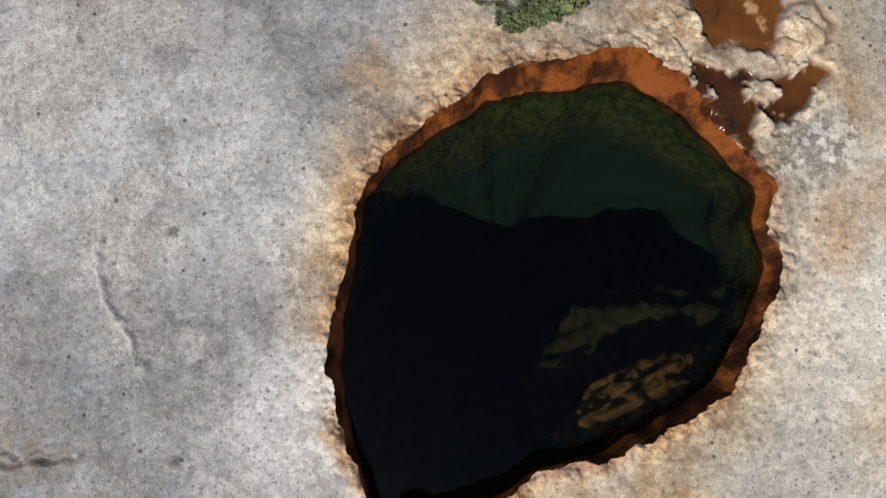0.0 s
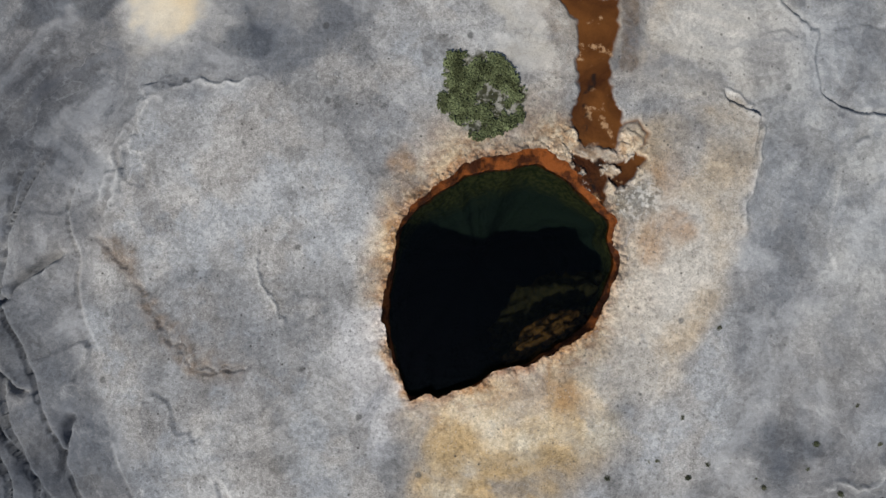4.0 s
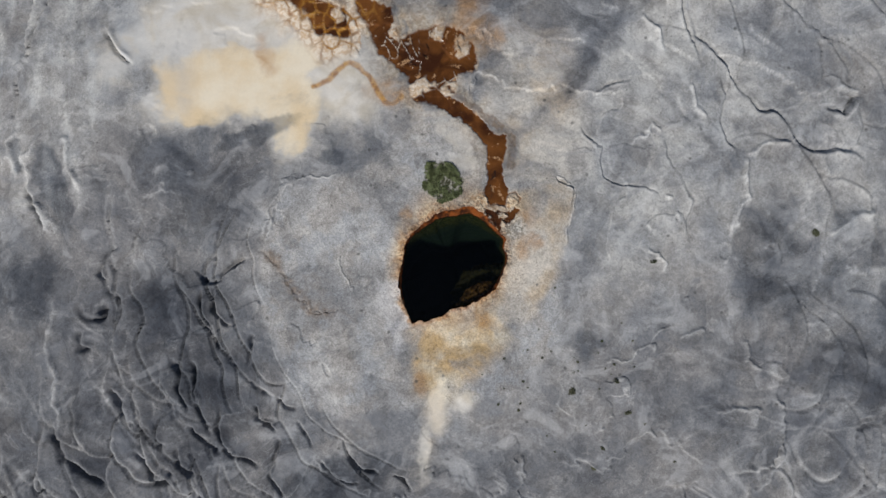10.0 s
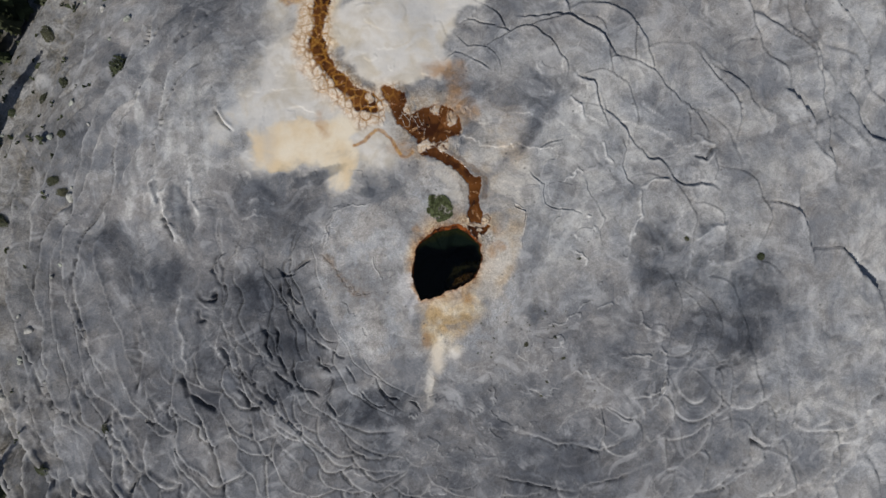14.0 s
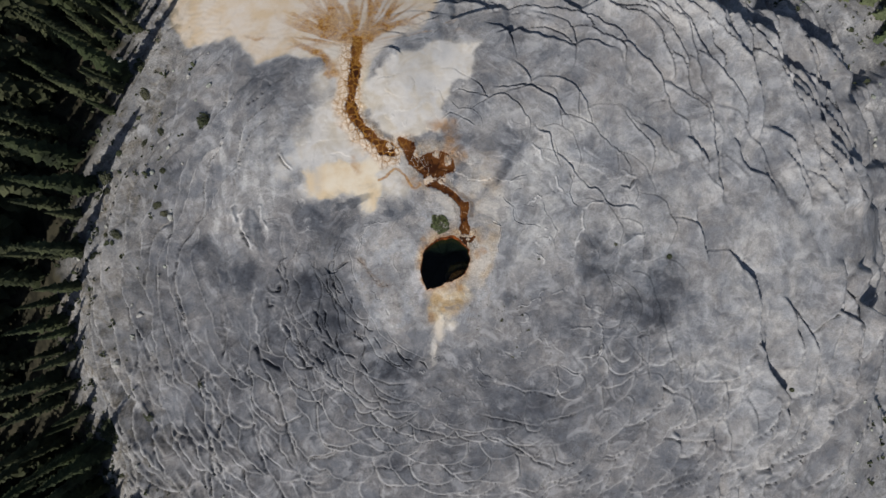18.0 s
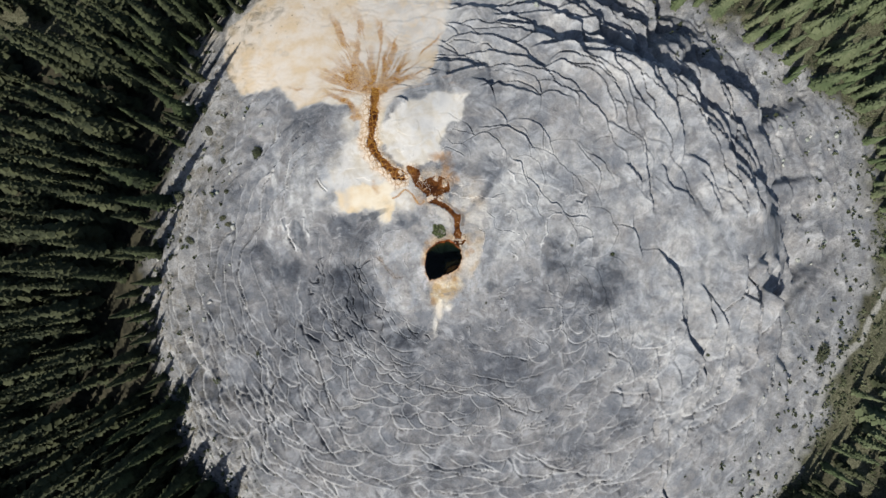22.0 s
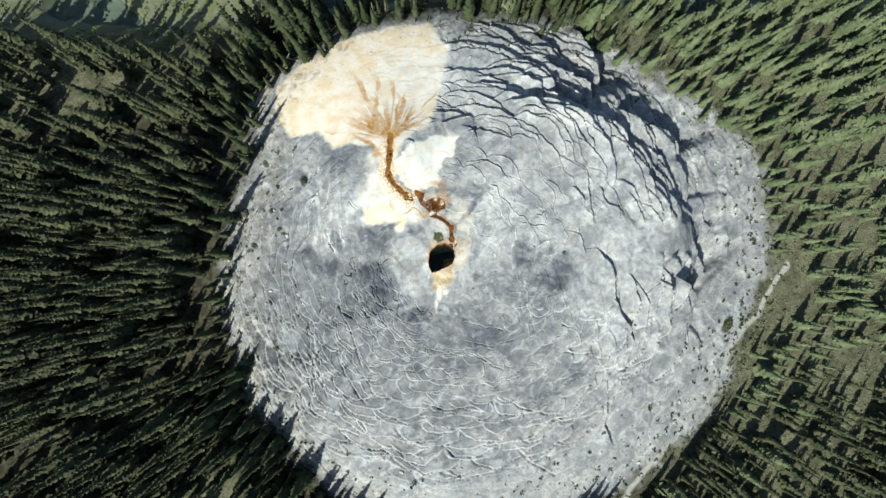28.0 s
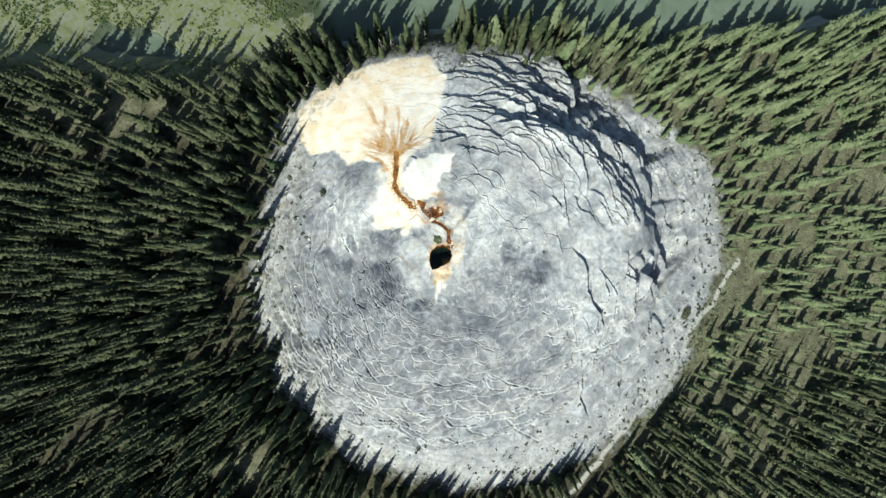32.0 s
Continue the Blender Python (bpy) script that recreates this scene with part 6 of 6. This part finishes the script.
more = [(float(a), float(b), 0.14 + 0.36 * edge_rng.rand() ** 2) for a, b in zip(ex[ok], ey[ok])][:150]
dots = [(5.0 + 2.0 * edge_rng.randn(), -4.6 + 1.5 * edge_rng.randn(), 0.035 + 0.07 * edge_rng.rand() ** 2) for _ in range(70)]
spots = SHRUBS + more + [q for q in dots if math.hypot(q[0] - 0.9, q[1] + 0.4) > 3.2]
sz = ground_height([q[0] for q in spots], [q[1] for q in spots])
for (px_, py_, size), pz_ in zip(spots, sz):
    shrub = new("low_shrub")
    leaves, stems = shrub_kinds[shrub_rng.randrange(3)]
    part("foliage", leaves, None, shrub)
    part("stems", stems, None, shrub)
    shrub.matrix_world = pose(px_, py_, float(pz_) - 0.02, 0, 0, shrub_rng.uniform(0, 360)) @ Matrix.Diagonal((size, size * shrub_rng.uniform(0.75, 1.1), size * 0.9, 1))
    tagged(shrub, "low dark green shrub rooted in bare grey tufa", "shrub", "shrubs on the mound")


def stone_mesh(seed):
    bm = bmesh.new()
    bmesh.ops.create_icosphere(bm, subdivisions=2, radius=1.0)
    for v in bm.verts:
        n = noise.noise(v.co * 1.3 + Vector((seed * 7.1, 0, 0))) * 0.45 + noise.noise(v.co * 3.1 + Vector((0, seed * 3.7, 0))) * 0.16
        v.co *= 1 + n
        v.co.z *= 0.6
    me = bpy.data.meshes.new("stone")
    bm.to_mesh(me)
    bm.free()
    me.polygons.foreach_set("use_smooth", np.full(len(me.polygons), True))
    return me


STONE = simple("grey stone", (0.22, 0.22, 0.21), (0.5, 0.49, 0.47), 5, 0.9, 0.3, 0.03)
stone_kinds = [stone_mesh(k) for k in range(5)]
for me in stone_kinds:
    me.materials.append(STONE)
ex, ey = edge_rng.uniform(-34, 54, 2500), edge_rng.uniform(-42, 36, 2500)
ef = inside_distance(FOOT, ex, ey)
ok = (ef > -1.0) & (ef < 11) & (inside_distance(APRON, ex, ey) < -0.3)
ex, ey = ex[ok][:240], ey[ok][:240]
ez = ground_height(ex, ey)
for px_, py_, pz_ in zip(ex, ey, ez):
    size = 0.10 + 0.25 * shrub_rng.random() ** 3
    st = part("stone", stone_kinds[shrub_rng.randrange(5)], None)
    st.matrix_world = pose(float(px_), float(py_), float(pz_) + size * 0.15, shrub_rng.uniform(-15, 15), shrub_rng.uniform(-15, 15), shrub_rng.uniform(0, 360)) @ Matrix.Diagonal((size, size * shrub_rng.uniform(0.6, 1), size, 1))
    tagged(st, "loose pale grey stone lying on the mound's outer slope", "stone", "stones on the outer slope")

# the sunken rock under the pool's south-east edge
bm = bmesh.new()
bmesh.ops.create_icosphere(bm, subdivisions=5, radius=1.0)
for v in bm.verts:
    q = v.co.copy()
    n = noise.fractal(q * 2.6, 0.75, 2.2, 7) * 0.42
    v.co = q * (1 + n)
    v.co.x, v.co.y, v.co.z = v.co.x * 0.66, v.co.y * 0.36, v.co.z * 0.20
sunken = bpy.data.meshes.new("sunken_rock")
bm.to_mesh(sunken)
bm.free()
SUNKEN = simple("sunken brown rock", (0.06, 0.026, 0.009), (0.33, 0.145, 0.05), 10, 0.8, 0, 0.04)
sunken.polygons.foreach_set("use_smooth", np.full(len(sunken.polygons), True))
rock = part("sunken_rock", sunken, SUNKEN)
rock.matrix_world = pose(1.70, -1.44, -0.50, 14, 0, 33)
slope_bm = bmesh.new()
bmesh.ops.create_icosphere(slope_bm, subdivisions=5, radius=1.0)
for v in slope_bm.verts:
    q = v.co.copy()
    v.co = q * (1 + noise.fractal(q * 2.2 + Vector((5, 1, 0)), 0.8, 2.2, 6) * 0.36)
    v.co.x, v.co.y, v.co.z = v.co.x * 1.15, v.co.y * 0.72, v.co.z * 0.42
sunken_slope = bpy.data.meshes.new("sunken_boulder")
slope_bm.to_mesh(sunken_slope)
slope_bm.free()
sunken_slope.polygons.foreach_set("use_smooth", np.full(len(sunken_slope.polygons), True))
ALGAE = simple("algae on rock", (0.022, 0.020, 0.010), (0.068, 0.050, 0.022), 9, 0.85, 0, 0.05)
boulder = part("sunken_boulder", sunken_slope, ALGAE)
boulder.matrix_world = pose(2.0, -1.2, -1.15, 8, -6, 30)
tagged(boulder, "algae-covered brown boulder sunk in the pool", "rock")
tagged(rock, "rough brown rock ledge just under the pool's water", "rock")

# fallen trunks north-west of the cream apron
LOGS = [(-17.6, 32.0, 25, 5.0), (-15.2, 33.6, 40, 4.2), (-13.0, 34.6, 30, 5.5), (-25.0, 25.4, 50, 4.0), (-11.4, 36.2, 15, 3.5), (-21.5, 29.2, 60, 4.5), (-19.5, 31.0, -20, 3.5)]
LOGWOOD = simple("weathered wood", (0.22, 0.19, 0.16), (0.42, 0.38, 0.33), 3, 0.85, 0.3, 0.02)
log_mesh = trunk_mesh("fallen_log", 0.11, 1.0, 9)
log_mesh.materials.append(LOGWOOD)
lz = ground_height([q[0] for q in LOGS], [q[1] for q in LOGS])
for (px_, py_, turn, ln), pz_ in zip(LOGS, lz):
    ob = part("fallen_log", log_mesh, None)
    ob.matrix_world = pose(px_, py_, float(pz_) + 0.14, 0, 84, turn) @ Matrix.Diagonal((1, 1, ln, 1))
    tagged(ob, "bleached fallen trunk lying on the slope", "log", "fallen trunks")


# bleached snags above the cream apron: x, y, height
SNAGS = [(-15.6, 33.8, 4.2), (-13.8, 35.2, 5.0), (-12.1, 35.9, 3.6), (-10.4, 36.9, 5.6), (-8.6, 37.3, 4.4), (-7.2, 38.2, 6.0), (-5.1, 37.4, 4.8), (-3.4, 38.5, 5.4), (-1.2, 38.0, 3.8), (-17.9, 32.4, 4.0), (0.8, 38.9, 5.2), (-6.0, 39.6, 6.4)]


def snag_branches(seed):
    """Bare tapering side branches of a dead tree one metre tall."""
    rng = random.Random(seed)
    pts, tris = [], []
    for k in range(22):
        h, a = 0.25 + 0.7 * k / 22, rng.uniform(0, 6.28)
        ln, w = (1.05 - h) * rng.uniform(0.12, 0.24), 0.006
        ca, sa, up = math.cos(a), math.sin(a), rng.uniform(-0.03, 0.03)
        n = len(pts)
        pts += [(-sa * w, ca * w, h), (sa * w, -ca * w, h), (0, 0, h + 2 * w), (ca * ln, sa * ln, h + up)]
        tris += [(n, n + 1, n + 3), (n + 1, n + 2, n + 3), (n + 2, n, n + 3)]
    return mesh_faces("branches", np.array(pts), np.array(tris), False)


snag_trunk = trunk_mesh("trunk", 0.016, 1.0)
snag_limbs = [snag_branches(500 + k) for k in range(3)]
for me in (snag_trunk, *snag_limbs):
    me.materials.append(LOGWOOD)
nz = ground_height([q[0] for q in SNAGS], [q[1] for q in SNAGS])
for k, ((px_, py_, tall_), pz_) in enumerate(zip(SNAGS, nz)):
    snag = new("dead_tree")
    part("trunk", snag_trunk, None, snag)
    part("branches", snag_limbs[k % 3], None, snag)
    snag.matrix_world = pose(px_, py_, float(pz_) - 0.05, 3 - k % 5, 2 - k % 4, 77 * k) @ Matrix.Diagonal((tall_, tall_, tall_, 1))
    tagged(snag, "bare bleached dead spruce standing above the cream apron", "tree", "dead spruces above the apron")


# undergrowth: tufts too many to count
def tufts(name, seed, count, box, where, size, mat, label):
    rng = np.random.RandomState(seed)
    x, y = rng.uniform(box[0], box[1], count), rng.uniform(box[2], box[3], count)
    keep = where(x, y, rng)
    x, y = x[keep], y[keep]
    z = ground_height(x, y)
    n, blades = len(x), 4
    a = rng.uniform(0, 6.28, (n, blades))
    s = size * (0.4 + rng.rand(n, 1) ** 2)
    ln, w, up = s * rng.uniform(0.6, 1.2, (n, blades)), s * 0.35, s * rng.uniform(0.3, 0.9, (n, blades))
    c, sn = np.cos(a), np.sin(a)
    x, y, z = x[:, None], y[:, None], z[:, None]
    p0 = np.stack([x + 0 * c, y + 0 * c, z - 0.03 + 0 * c], -1)
    p1 = np.stack([x + c * ln * 0.6 - sn * w, y + sn * ln * 0.6 + c * w, z + up], -1)
    p2 = np.stack([x + c * ln, y + sn * ln, z + up * 0.6], -1)
    p3 = np.stack([x + c * ln * 0.6 + sn * w, y + sn * ln * 0.6 - c * w, z + up], -1)
    pts = np.stack([p0, p1, p2, p3], 2).reshape(-1, 3)
    k = np.arange(n * blades)[:, None] * 4
    tris = np.concatenate([k + np.array([[0, 3, 1]]), k + np.array([[1, 3, 2]])])
    return tagged(part(name, mesh_faces(name, pts, tris, False), mat), label, "undergrowth", kind="stuff")


GRASS = simple("marsh grass", (0.055, 0.085, 0.025), (0.14, 0.155, 0.07), 0.3, 0.9, 0.3)
SCRUB = simple("dry scrub", (0.08, 0.082, 0.045), (0.22, 0.21, 0.14), 0.6, 0.9, 0.4)
tufts("slope_scrub", 51, 26000, (-36, 56, -44, 38), lambda x, y, rng: (lambda f: (f > -3) & (f < 10) & (rng.rand(len(x)) < 0.30 * np.exp(-np.maximum(f, 0) / 4)) & (inside_distance(APRON, x, y) < -0.5))(inside_distance(FOOT, x, y)),
      0.35, LEAVES, "small dark tufts dotted over the mound's outer slope")
tufts("forest_scrub", 52, 18000, (30, 96, -52, 40), lambda x, y, rng: (inside_distance(FOOT, x, y) < 0.5) & (line_distance(TRAIL, x, y)[0] > 0.8) & (fbm(x, y, 5, 305) + 0.5 * rng.rand(len(x)) > 0.1),
      0.3, SCRUB, "olive and straw-coloured undergrowth between the small spruces")
tufts("meadow_grass", 53, 14000, (-80, -18, 28, 62), lambda x, y, rng: (fbm(x, y, 6, 307) + 0.6 * rng.rand(len(x)) > 0.35) & (line_distance(BANK, x, y)[0] < 18) & (inside_distance(POND, x, y) < -0.5) & (y > 34),
      0.4, GRASS, "green marsh grass and bushes along the river bank")
